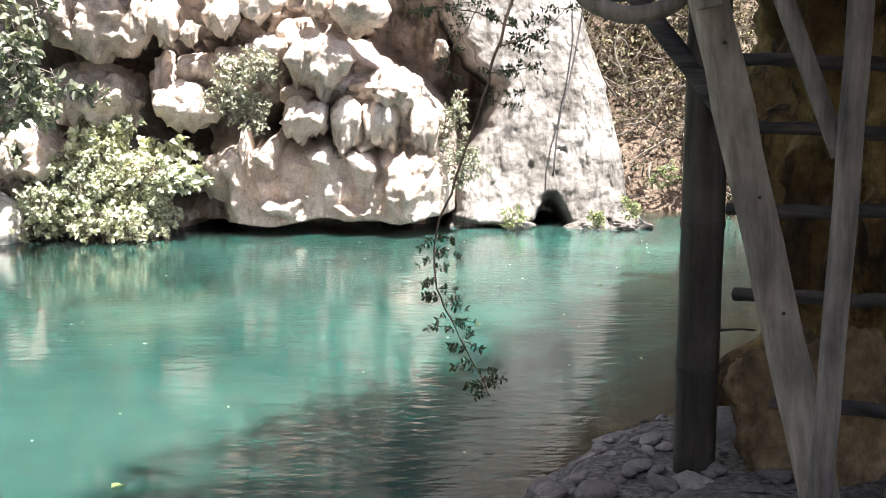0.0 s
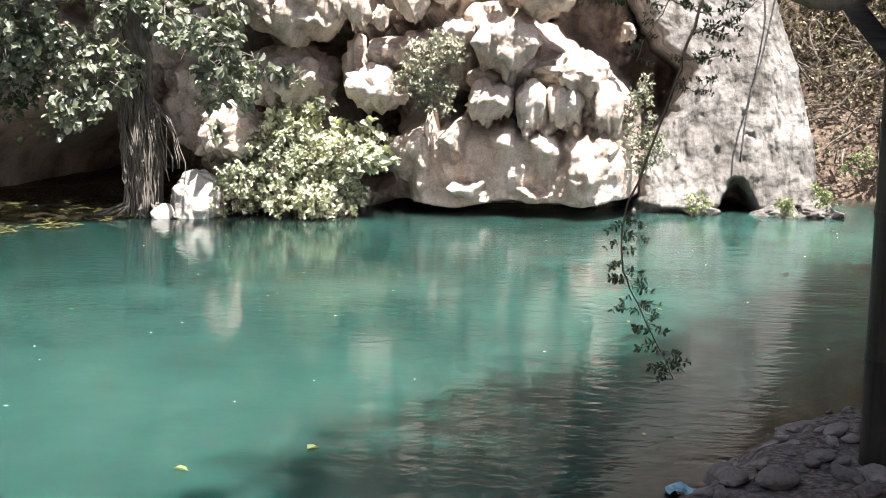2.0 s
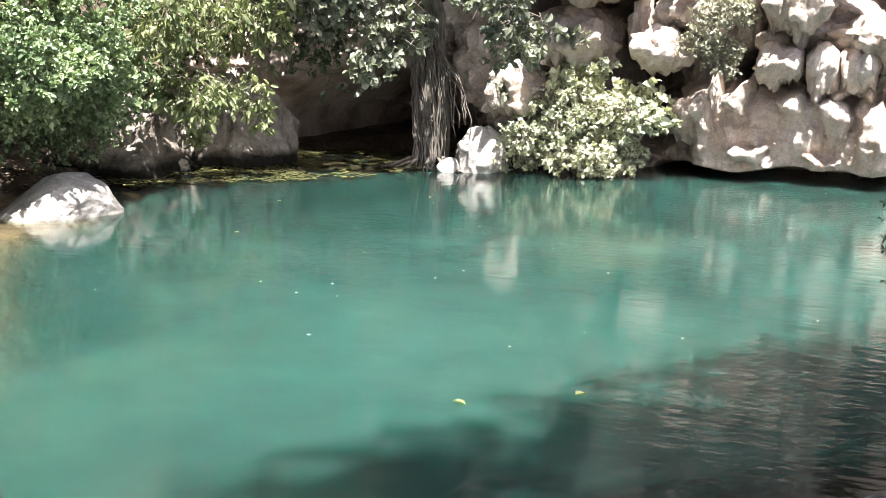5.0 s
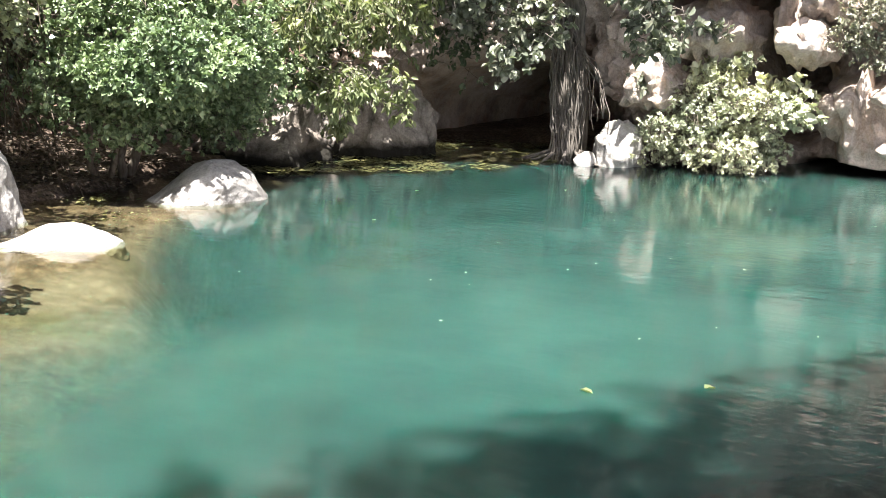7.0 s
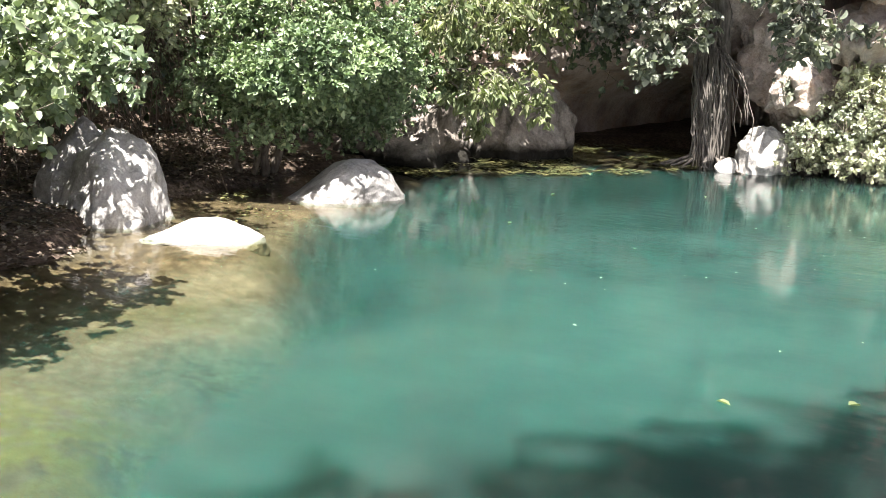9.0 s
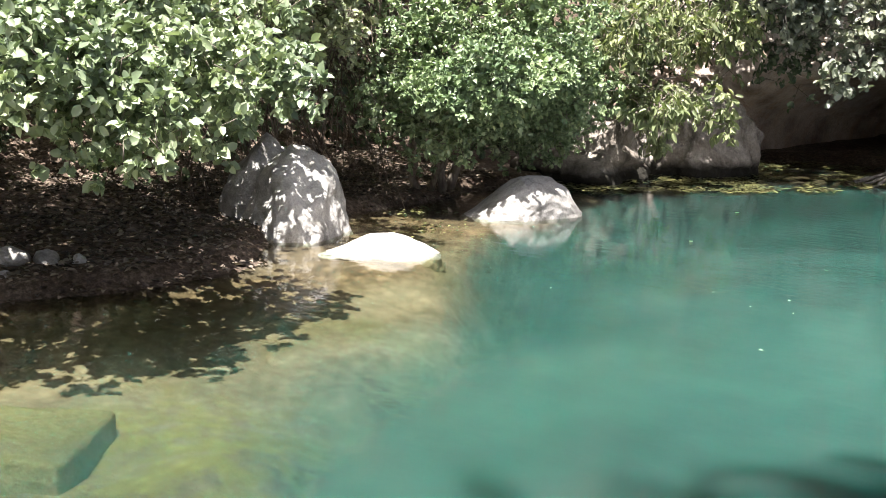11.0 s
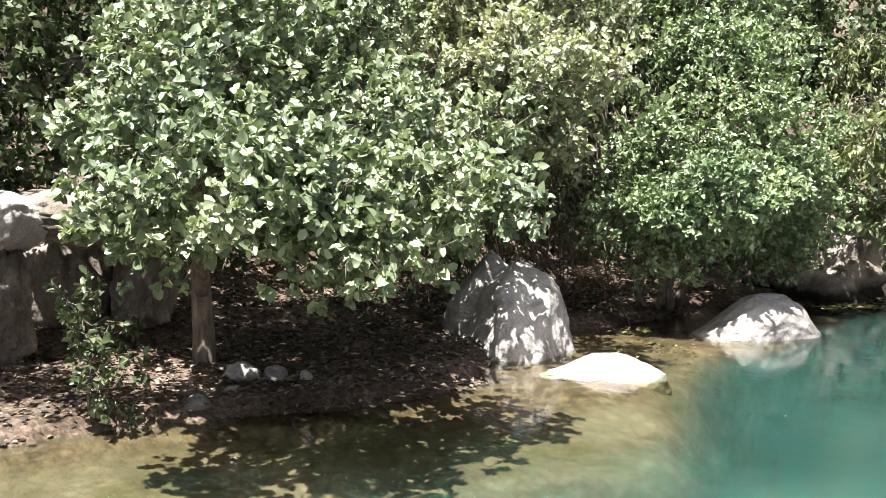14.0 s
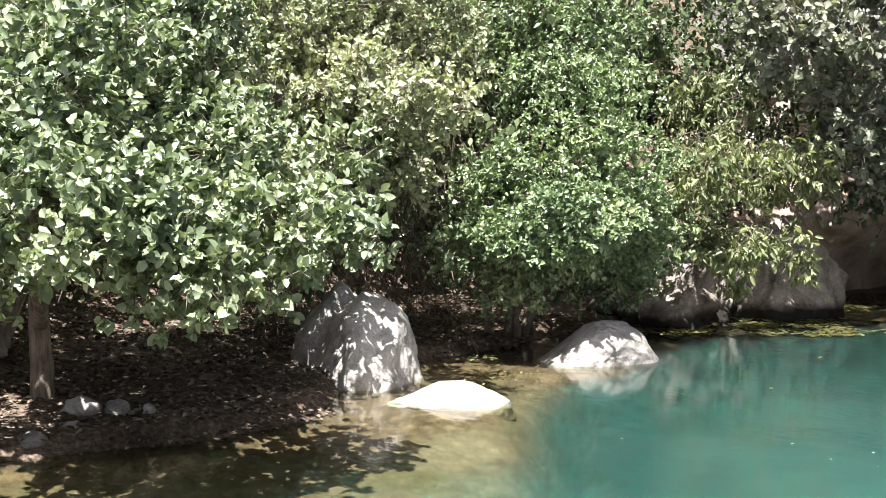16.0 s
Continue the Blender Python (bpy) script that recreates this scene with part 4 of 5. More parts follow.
# the dense shrub over the inlet
plant("shrub", "dense fresh green shrub overhanging the inlet", "shrub", (-7.6, 7.3, 0.1),
      [(-7.0, 6.9, 1.15, 0.75, 0.75, 0.62), (-6.75, 7.4, 1.40, 0.65, 0.7, 0.55), (-7.35, 7.6, 2.1, 0.7, 0.8, 0.5), (-6.62, 7.72, 1.05, 0.4, 0.4, 0.38), (-7.2, 6.5, 0.85, 0.5, 0.5, 0.38), (-6.75, 6.9, 0.92, 0.4, 0.4, 0.22), (-6.4, 6.75, 1.2, 0.4, 0.35, 0.22), (-6.32, 6.55, 1.25, 0.38, 0.30, 0.15), (-7.5, 8.6, 1.0, 0.6, 0.6, 0.5), (-6.9, 7.9, 0.95, 0.5, 0.5, 0.28), (-7.35, 8.4, 1.2, 0.4, 0.4, 0.3), (-7.4, 8.2, 0.7, 0.5, 0.6, 0.4), (-8.0, 8.0, 2.8, 0.9, 0.9, 0.6),
       (-6.5, 6.72, 0.98, 0.46, 0.32, 0.2), (-6.85, 6.5, 1.0, 0.4, 0.3, 0.2), (-6.95, 7.85, 0.8, 0.35, 0.35, 0.25), (-7.2, 7.6, 0.75, 0.5, 0.5, 0.3)],
      6400, 12, 0.10, 0.043, M_SHRUB, 35, wide=0.30, shell=0.25, clumps=26, whorl=0.4, core=0.5, twig_share=0.4,
      stems=[([(-7.7, 7.3, 0.0), (-7.5, 7.2, 0.7), (-7.0, 7.1, 1.4)], 0.05, 0.02), ([(-7.8, 7.5, 0.0), (-7.5, 7.6, 1.0), (-7.0, 7.5, 2.0)], 0.05, 0.02), ([(-7.7, 7.0, 0.0), (-7.4, 6.7, 0.6), (-7.1, 6.6, 1.0)], 0.035, 0.012)])
plant("shrub", "low leafy shrub branches reaching over a boulder", "shrub", (-7.5, 7.0, 0.15),
      [(-6.42, 6.6, 1.0, 0.38, 0.30, 0.12), (-6.8, 6.38, 1.02, 0.4, 0.34, 0.14), (-6.3, 7.1, 1.12, 0.28, 0.26, 0.12), (-6.75, 7.0, 0.85, 0.35, 0.3, 0.12), (-6.62, 6.6, 0.93, 0.5, 0.42, 0.10), (-6.30, 6.80, 1.08, 0.30, 0.20, 0.10), (-6.16, 6.96, 1.15, 0.24, 0.18, 0.10), (-6.06, 6.72, 1.10, 0.18, 0.13, 0.07), (-6.16, 6.56, 1.02, 0.20, 0.13, 0.07)], 4200, 12, 0.08, 0.045, M_SHRUB, 36, whorl=0.3, twig_share=0.4, clumps=0,
      stems=[([(-7.5, 7.0, 0.1), (-7.2, 6.85, 0.6), (-6.8, 6.75, 0.95), (-6.3, 6.75, 1.05)], 0.03, 0.008)])
plant("drooping_shrub", "yellow-green drooping leafy branches above the damp rock", "shrub", (-7.6, 9.6, 0.9),
      [(-6.6, 8.7, 1.55, 0.45, 0.5, 0.28), (-6.5, 9.3, 0.95, 0.28, 0.35, 0.25), (-6.9, 9.3, 1.75, 0.6, 0.6, 0.35), (-6.25, 8.75, 0.85, 0.22, 0.22, 0.2), (-6.5, 10.0, 1.5, 0.4, 0.5, 0.35), (-6.2, 9.8, 1.7, 0.4, 0.4, 0.2), (-7.4, 9.6, 2.3, 0.5, 0.5, 0.3)],
      520, 9, 0.2, 0.08, M_DROOP, 37, wide=0.2, sag=0.7, flat=0.3,
      stems=[([(-7.6, 9.6, 0.6), (-7.2, 9.3, 1.2), (-6.7, 8.8, 1.5)], 0.03, 0.01), ([(-7.4, 9.4, 1.1), (-6.9, 9.2, 1.05), (-6.35, 9.1, 1.0)], 0.014, 0.005), ([(-7.2, 9.2, 1.0), (-6.6, 8.95, 0.85), (-6.2, 8.75, 0.75)], 0.012, 0.004)])
plant("drooping_branch", "thin pale branch with drooping yellow-green leaves", "branch", (-7.3, 8.95, 1.1),
      [(-6.45, 9.48, 0.84, 0.10, 0.10, 0.10), (-6.66, 9.3, 0.52, 0.10, 0.10, 0.09), (-6.2, 9.62, 0.92, 0.10, 0.10, 0.12), (-6.13, 9.66, 0.60, 0.06, 0.06, 0.10), (-6.9, 9.1, 0.98, 0.16, 0.14, 0.14), (-6.75, 9.1, 0.80, 0.12, 0.12, 0.10)],
      120, 8, 0.13, 0.075, M_DROOP, 39, wide=0.22, sag=0.8, flat=0.3, clumps=0, bark=M_ROOT,
      stems=[([(-7.3, 8.95, 1.05), (-6.88, 9.18, 1.02), (-6.66, 9.32, 1.04), (-6.45, 9.46, 0.95)], 0.011, 0.005), ([(-7.2, 8.9, 0.95), (-6.85, 9.16, 0.82), (-6.7, 9.28, 0.64)], 0.010, 0.004), ([(-6.88, 9.18, 1.02), (-6.5, 9.45, 1.15), (-6.22, 9.62, 1.1)], 0.007, 0.003)])
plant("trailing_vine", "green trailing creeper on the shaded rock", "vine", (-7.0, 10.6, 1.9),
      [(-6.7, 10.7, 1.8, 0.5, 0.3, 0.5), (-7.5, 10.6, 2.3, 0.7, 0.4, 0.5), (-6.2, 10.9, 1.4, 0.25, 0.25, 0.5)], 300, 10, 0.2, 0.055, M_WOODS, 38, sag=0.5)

# dry thicket and slope growth behind
plant("dry_thicket", "tangled dry brown and olive thicket on the slope", "shrub", (-8.6, 6.0, 0.8),
      [(-8.3, 5.9, 1.6, 0.7, 0.9, 0.7), (-8.2, 5.3, 2.3, 0.9, 1.0, 0.7), (-8.6, 6.3, 2.6, 0.9, 1.0, 0.8), (-8.5, 4.7, 1.6, 0.7, 0.7, 0.7)], 1500, 8, 0.26, 0.042, M_OLIVE, 41, wide=0.3, bark=M_TWIG, bare=0.005)
plant("olive_shrub", "pale olive-leaved shrub on the sunny slope", "shrub", (-8.2, 5.2, 0.8),
      [(-7.75, 5.2, 1.6, 0.45, 0.6, 0.45), (-7.6, 4.8, 2.1, 0.6, 0.8, 0.6), (-7.9, 5.7, 2.5, 0.6, 0.7, 0.6), (-7.4, 4.5, 1.35, 0.5, 0.45, 0.35), (-8.0, 6.4, 2.7, 0.6, 0.6, 0.5), (-7.8, 5.3, 3.1, 0.8, 0.9, 0.5),
       (-7.1, 5.35, 1.62, 0.35, 0.35, 0.26), (-7.15, 5.7, 2.05, 0.42, 0.4, 0.28), (-7.05, 5.05, 2.15, 0.42, 0.4, 0.3), (-6.4, 5.05, 1.95, 0.34, 0.30, 0.14), (-6.05, 4.95, 2.05, 0.28, 0.28, 0.12)], 4300, 9, 0.15, 0.046, M_OLIVE, 43, wide=0.34, clumps=18, whorl=0.3,
      stems=[([(-8.2, 5.2, 0.5), (-8.0, 5.1, 1.2), (-7.7, 5.0, 2.0)], 0.04, 0.012), ([(-7.8, 5.05, 1.7), (-7.0, 5.1, 1.95), (-6.1, 4.95, 2.02)], 0.016, 0.005)])
rnd = np.random.default_rng(8)
woods = []
for k in range(46):
    x, y = rnd.uniform(-14, -9.2), rnd.uniform(-2.5, 10)
    g = float(ground_height(np.array([[x, y]]))[0])
    woods.append((x, y, g + rnd.uniform(0.3, 1.3), rnd.uniform(0.6, 1.1), rnd.uniform(0.6, 1.1), rnd.uniform(0.5, 0.9)))
for k in range(26):
    x, y = rnd.uniform(-13, -8.4), rnd.uniform(7, 11.5)
    woods.append((x, y, rnd.uniform(2.2, 3.6), rnd.uniform(0.6, 1.1), rnd.uniform(0.6, 1.1), rnd.uniform(0.5, 0.9)))
for k in range(26):
    woods.append((rnd.uniform(-10.2, -8.4), rnd.uniform(-1.8, 1.6), rnd.uniform(0.9, 3.4), rnd.uniform(0.4, 0.7), rnd.uniform(0.5, 0.8), rnd.uniform(0.35, 0.6)))
for k in range(16):
    woods.append((rnd.uniform(-8.8, -7.7), rnd.uniform(7.8, 9.8), rnd.uniform(2.0, 3.4), rnd.uniform(0.4, 0.7), rnd.uniform(0.4, 0.7), rnd.uniform(0.35, 0.6)))
# high foliage added to fill the water's reflections and hold back the sky
for k in range(54):
    x, y = rnd.uniform(-14.5, -9.4), rnd.uniform(-3.0, 12.5)
    woods.append((x, y, rnd.uniform(3.2, 5.0) + max(0, -9.5 - x) * 0.7, rnd.uniform(0.8, 1.3), rnd.uniform(0.8, 1.3), rnd.uniform(0.7, 1.0)))
# dark leaf masses put where gaps and the shrub's inside lie in shade
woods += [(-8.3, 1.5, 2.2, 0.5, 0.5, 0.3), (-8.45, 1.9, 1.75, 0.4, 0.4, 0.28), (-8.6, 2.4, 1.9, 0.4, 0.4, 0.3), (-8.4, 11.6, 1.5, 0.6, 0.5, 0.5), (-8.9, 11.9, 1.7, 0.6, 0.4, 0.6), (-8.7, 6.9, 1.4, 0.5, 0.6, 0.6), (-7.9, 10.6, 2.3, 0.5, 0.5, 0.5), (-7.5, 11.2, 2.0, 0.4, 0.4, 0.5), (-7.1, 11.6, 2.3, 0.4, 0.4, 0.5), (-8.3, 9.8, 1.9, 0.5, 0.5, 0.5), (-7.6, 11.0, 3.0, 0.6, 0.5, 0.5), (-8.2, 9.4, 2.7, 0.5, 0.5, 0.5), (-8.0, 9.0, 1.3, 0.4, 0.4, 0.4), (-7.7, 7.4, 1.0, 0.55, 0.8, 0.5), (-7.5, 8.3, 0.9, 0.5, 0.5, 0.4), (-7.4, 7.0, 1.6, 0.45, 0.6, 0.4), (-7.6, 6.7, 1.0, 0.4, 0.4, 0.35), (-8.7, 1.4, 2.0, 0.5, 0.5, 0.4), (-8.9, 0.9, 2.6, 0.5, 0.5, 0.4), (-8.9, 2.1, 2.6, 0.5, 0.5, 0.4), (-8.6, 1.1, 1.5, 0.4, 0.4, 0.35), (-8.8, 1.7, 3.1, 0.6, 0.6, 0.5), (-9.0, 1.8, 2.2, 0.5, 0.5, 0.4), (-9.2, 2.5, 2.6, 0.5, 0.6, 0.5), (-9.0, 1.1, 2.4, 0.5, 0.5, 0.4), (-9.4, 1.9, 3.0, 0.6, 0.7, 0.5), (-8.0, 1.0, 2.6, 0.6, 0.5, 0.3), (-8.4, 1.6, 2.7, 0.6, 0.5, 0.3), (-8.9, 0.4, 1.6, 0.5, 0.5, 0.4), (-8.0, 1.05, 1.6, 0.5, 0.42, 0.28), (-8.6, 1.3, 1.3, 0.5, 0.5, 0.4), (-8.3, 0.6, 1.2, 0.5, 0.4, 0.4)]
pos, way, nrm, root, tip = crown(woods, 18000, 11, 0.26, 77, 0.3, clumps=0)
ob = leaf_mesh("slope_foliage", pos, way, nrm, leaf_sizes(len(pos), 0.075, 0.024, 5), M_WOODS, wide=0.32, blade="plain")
tagged(ob, "mixed foliage covering the slope, shade put into its dark leaf colour", "foliage", kind="stuff")
lines = []
for k in range(520):  # bare tangle
    a = np.array((rnd.uniform(-8.7, -7.5), rnd.uniform(4.6, 6.8), rnd.uniform(0.6, 2.6)))
    d = np.array((rnd.uniform(-0.1, 0.4), rnd.uniform(-0.4, 0.4), rnd.uniform(-1.0, 0.2)))
    lines.append((np.array([a, a + d * 0.5 + rnd.normal(0, 0.06, 3), a + d]), 0.006, 0.002))
tagged(many_tubes("bare_branches", lines, M_TWIG, seg=4), "tangle of thin bare grey-brown branches", "branches", kind="stuff")

# the strangler fig with its bundle of aerial roots; unseen high masses added to shade the cliff
fig = plant("strangler_fig", "grey-leaved fig with a bundle of hanging aerial roots", "tree", (-5.2, 11.9, 0.0),
      [(-5.6, 10.9, 1.75, 0.45, 0.4, 0.5), (-6.1, 10.6, 2.0, 0.5, 0.5, 0.5), (-5.25, 10.9, 1.5, 0.3, 0.3, 0.42), (-4.0, 10.2, 1.82, 0.34, 0.3, 0.26), (-3.74, 10.7, 1.5, 0.30, 0.28, 0.26), (-4.95, 11.1, 2.35, 0.5, 0.4, 0.3),
       (-6.4, 9.9, 2.7, 0.7, 0.7, 0.5), (-6.0, 10.4, 3.0, 0.9, 0.7, 0.5), (-5.5, 10.7, 1.15, 0.2, 0.2, 0.2), (-6.3, 10.2, 3.7, 1.2, 0.8, 0.4), (-5.1, 11.2, 3.9, 1.0, 0.6, 0.3), (-6.2, 11.1, 3.9, 1.0, 0.6, 0.3), (-3.78, 10.3, 2.05, 0.28, 0.25, 0.25), (-3.8, 10.4, 1.6, 0.2, 0.2, 0.3), (-3.66, 10.45, 1.3, 0.12, 0.12, 0.16)],
      1450, 9, 0.18, 0.072, M_GREYFIG, 45, wide=0.36, sag=0.35, flat=0.4, whorl=0.45, core=0.5, blade="broad", bare=0.006, bark=M_ROOT,
      stems=[([(-5.2, 12.0, 0.0), (-5.2, 12.0, 0.7), (-5.22, 11.9, 1.5), (-5.36, 11.75, 2.5), (-5.42, 11.6, 4.0)], 0.13, 0.10), ([(-5.2, 11.8, 1.1), (-5.12, 11.78, 1.6), (-5.25, 11.7, 2.4), (-5.2, 11.6, 3.9)], 0.08, 0.06), ([(-5.15, 11.9, 1.9), (-4.7, 11.3, 2.2), (-3.95, 10.25, 1.9)], 0.05, 0.02),
             ([(-5.2, 11.9, 2.2), (-5.6, 11.3, 2.3), (-6.0, 10.7, 2.0)], 0.05, 0.02), ([(-4.5, 11.1, 2.1), (-4.15, 10.8, 1.75), (-3.8, 10.7, 1.55)], 0.02, 0.008)])
rr = np.random.default_rng(3)
for k in range(84):
    a = rr.uniform(-1, 1)
    dy = rr.uniform(-0.09, 0.09)
    top = (-0.03 + 0.09 * a, -0.18 + dy * 0.5, 1.52 + rr.uniform(-0.12, 0.12))
    shoulder = (0.01 + 0.17 * a, -0.25 + dy, 1.27 - 0.10 * a * a)
    mid = (0.04 + 0.17 * a + rr.normal(0, 0.035), -0.29 + dy, 0.7)
    foot = (0.06 + 0.15 * a + rr.normal(0, 0.03), -0.34 + dy, rr.uniform(0.1, 0.6) if k % 5 == 0 else -0.03)
    tube("aerial_root", [top, shoulder, mid, foot], rr.uniform(0.006, 0.015), rr.uniform(0.005, 0.011), M_ROOT, fig, n=12, seg=6, wobble=0.018, seed=k)
for k in range(7):  # stray roots over the rock beside the bundle
    a = rr.uniform(0.2, 0.55)
    tube("aerial_root", [(0.05, -0.2, 1.45 + rr.uniform(-0.1, 0.1)), (0.12 + 0.3 * a, -0.27, 1.2), (0.16 + 0.6 * a, -0.3, 0.95), (0.18 + 0.8 * a, -0.32, rr.uniform(0.3, 0.75))], 0.009, 0.005, M_ROOT, fig, n=12, seg=6, wobble=0.015, seed=300 + k)
for k in range(16):
    a = rr.uniform(-0.5, 0.5)
    tube("foot_root", [(0.05 + a * 0.3, -0.3, 0.14), (0.05 + a * 0.8, -0.4 + rr.uniform(-0.1, 0.1), 0.05), (0.05 + a * 1.3, -0.45 + rr.uniform(-0.15, 0.1), -0.03)], 0.022, 0.008, M_ROOT, fig, n=8, seg=6, wobble=0.008, seed=90 + k)

# the pale bush at the cliff's foot and shrubs on the wall
plant("bush", "pale yellow-green sunlit bush growing out of the water", "bush", (-3.55, 12.0, 0.0),
      [(-3.70, 11.9, 0.30, 0.62, 0.45, 0.34), (-3.55, 11.9, 0.65, 0.46, 0.4, 0.34), (-4.15, 11.9, 0.22, 0.34, 0.3, 0.2), (-3.05, 11.9, 0.62, 0.34, 0.3, 0.22), (-3.2, 11.9, 0.22, 0.34, 0.35, 0.2)],
      2000, 9, 0.12, 0.04, M_PALE, 51, wide=0.34, shell=0.3, clumps=20, whorl=0.3, core=0.55, stems=[([(-3.55, 12.0, -0.1), (-3.5, 11.95, 0.3), (-3.4, 11.9, 0.8)], 0.03, 0.01)])
plant("bush", "broad grey-green leaves topping the pale bush", "bush", (-3.35, 12.05, 0.3),
      [(-3.55, 12.0, 1.0, 0.30, 0.25, 0.16), (-2.95, 12.0, 0.78, 0.34, 0.25, 0.16), (-2.62, 11.95, 0.62, 0.16, 0.2, 0.12)], 150, 8, 0.14, 0.075, M_PALE, 52, wide=0.36, whorl=0.5, blade="broad",
      stems=[([(-3.45, 12.05, 0.1), (-3.3, 12.0, 0.5), (-2.9, 12.0, 0.8)], 0.018, 0.006)])
plant("wall_shrub", "small grey-green shrub rooted in the cliff", "shrub", (-2.15, 12.35, 1.55),
      [(-2.15, 11.95, 1.55, 0.30, 0.2, 0.30), (-1.90, 11.9, 1.75, 0.22, 0.18, 0.16), (-2.0, 11.95, 1.28, 0.16, 0.15, 0.2)], 270, 10, 0.1, 0.032, M_GREYSHRUB, 53, wide=0.3, sag=0.2)
plant("wall_shrub", "thin grey shrub at the edge of the rock face", "shrub", (0.12, 12.9, 0.8),
      [(0.12, 12.5, 1.0, 0.20, 0.16, 0.30), (0.25, 12.5, 0.7, 0.20, 0.16, 0.25), (0.15, 12.5, 1.35, 0.08, 0.08, 0.16)], 190, 9, 0.1, 0.034, M_GREYSHRUB, 54, wide=0.28, bark=M_TWIG)
plant("wall_shrub", "dark leafy tuft on the shaded wall", "shrub", (-3.4, 12.2, 1.3), [(-3.25, 11.9, 1.12, 0.12, 0.1, 0.1), (-3.5, 11.6, 1.5, 0.12, 0.1, 0.08)], 36, 7, 0.1, 0.055, M_GREYFIG, 55)
plant("wall_shrub", "dark leafy tuft on the pale rock", "shrub", (-4.3, 11.6, 0.9), [(-4.3, 11.5, 0.88, 0.12, 0.1, 0.07)], 20, 7, 0.08, 0.06, M_GREYFIG, 56)
for k, (x, z, s) in enumerate([(0.78, 0.18, 0.13), (2.05, 0.22, 0.12), (1.7, 0.12, 0.08), (2.45, 0.6, 0.14)]):
    plant("tuft", "yellow-green tuft at the foot of the rock", "plant", (x, 12.85, z - 0.1), [(x, 12.75, z, s, s * 0.8, s)], 45, 8, 0.06, 0.03, M_DROOP, 58 + k, group="tufts")

# dry slope on the far right
scrub = []
for k in range(60):
    x, y = rnd.uniform(1.9, 5.0), rnd.uniform(14.3, 17.0)
    scrub.append((x, y, rnd.uniform(0.1, 1.9) + max(y - 15, 0) * 0.9, rnd.uniform(0.4, 0.9), rnd.uniform(0.4, 0.8), rnd.uniform(0.35, 0.7)))
for k in range(140):  # the slope climbs on behind; scrub added to darken its reflection in the pool
    x, y = rnd.uniform(1.6, 9.0), rnd.uniform(16.0, 20.0)
    scrub.append((x, y, 1.0 + (y - 15.5) * rnd.uniform(0.6, 1.6) + rnd.uniform(0, 0.8), rnd.uniform(0.6, 1.1), rnd.uniform(0.5, 0.9), rnd.uniform(0.5, 0.9)))
pos, way, nrm, root, tip = crown(scrub, 5600, 12, 0.26, 79, 0.3, clumps=5)
tagged(leaf_mesh("dry_scrub", pos, way, nrm, leaf_sizes(len(pos), 0.05, 0.018, 6), M_SCRUB, wide=0.3, blade="plain"), "dry brown and olive scrub on the far slope", "scrub", kind="stuff")
tagged(many_tubes("scrub_branches", [(np.array([a - (b - a) * 1.5, a, b + (b - a)]), 0.008, 0.002) for a, b in zip(root[:1800], tip[:1800])], M_TWIG, seg=3), "pale dry branches in the far scrub", "branches", kind="stuff")

branch = []
for k in range(46):
    a = np.array((rnd.uniform(2.0, 4.0), rnd.uniform(13.9, 15.2), rnd.uniform(0.1, 2.2)))
    d = np.array((rnd.uniform(-0.6, 0.7), rnd.uniform(-0.3, 0.2), rnd.uniform(-0.2, 0.9)))
    branch.append((bend([a, a + d * 0.5 + rnd.normal(0, 0.12, 3), a + d], 7, 0.01, k), rnd.uniform(0.008, 0.018), 0.003))
tagged(many_tubes("pale_branches", branch, M_ROOT, seg=5), "bare pale branches standing out of the scrub", "branches", kind="stuff")

# weeds, fallen leaves
n = 15000
px = np.c_[rnd.uniform(-7.8, -4.9, n), rnd.uniform(8.2, 13.3, n)]
line = np.interp(px[:, 0], [-7.8, -7.0, -6.36, -5.66, -5.36, -5.1], [8.3, 8.8, 9.35, 9.85, 10.6, 11.9])
keep = (px[:, 1] > line - 0.05) & (px[:, 1] < 13.2) & (vnoise(np.c_[px * 2.2, 0 * px[:, 0]]) + 0.7 * vnoise(np.c_[px * 6, 0 * px[:, 0]]) > -0.35) & (inside_distance(px, SHORE) > -0.1)
px = px[keep]
ang = rnd.uniform(0, 6.28, len(px))
tagged(leaf_mesh("water_weed", np.c_[px, rnd.uniform(0.003, 0.03, len(px))], np.c_[np.cos(ang), np.sin(ang), 0 * ang], np.tile((0.05, 0.0, 1.0), (len(px), 1)), leaf_sizes(len(px), 0.048, 0.02, 7), M_WEED, wide=0.25, fold=0.03, droop=0.02),
       "floating mat of yellow-green water weed", "water weed", kind="stuff")
for k, (x, y, r) in enumerate([(-6.95, 6.35, 0.18), (-6.2, 5.75, 0.22)]):
    a = rnd.uniform(0, 6.28, 60)
    q = np.c_[x + rnd.normal(0, r * 0.6, 60), y + rnd.normal(0, r * 0.8, 60), rnd.uniform(0.0, 0.04, 60)]
    tagged(leaf_mesh("water_weed", q, np.c_[np.cos(a), np.sin(a), 0.3 + 0 * a], np.tile((0.1, 0, 1.0), (60, 1)), leaf_sizes(60, 0.032, 0.015, k), M_WEED, wide=0.28), "tuft of bright green water weed beside a boulder", "water weed", kind="stuff")
n = 22000
px = np.c_[rnd.uniform(-10.5, -5.5, n), rnd.uniform(-0.5, 8.5, n)]
gz = ground_height(px)
keep = gz > -0.01
px, gz = px[keep], gz[keep]
ang = rnd.uniform(0, 6.28, len(px))
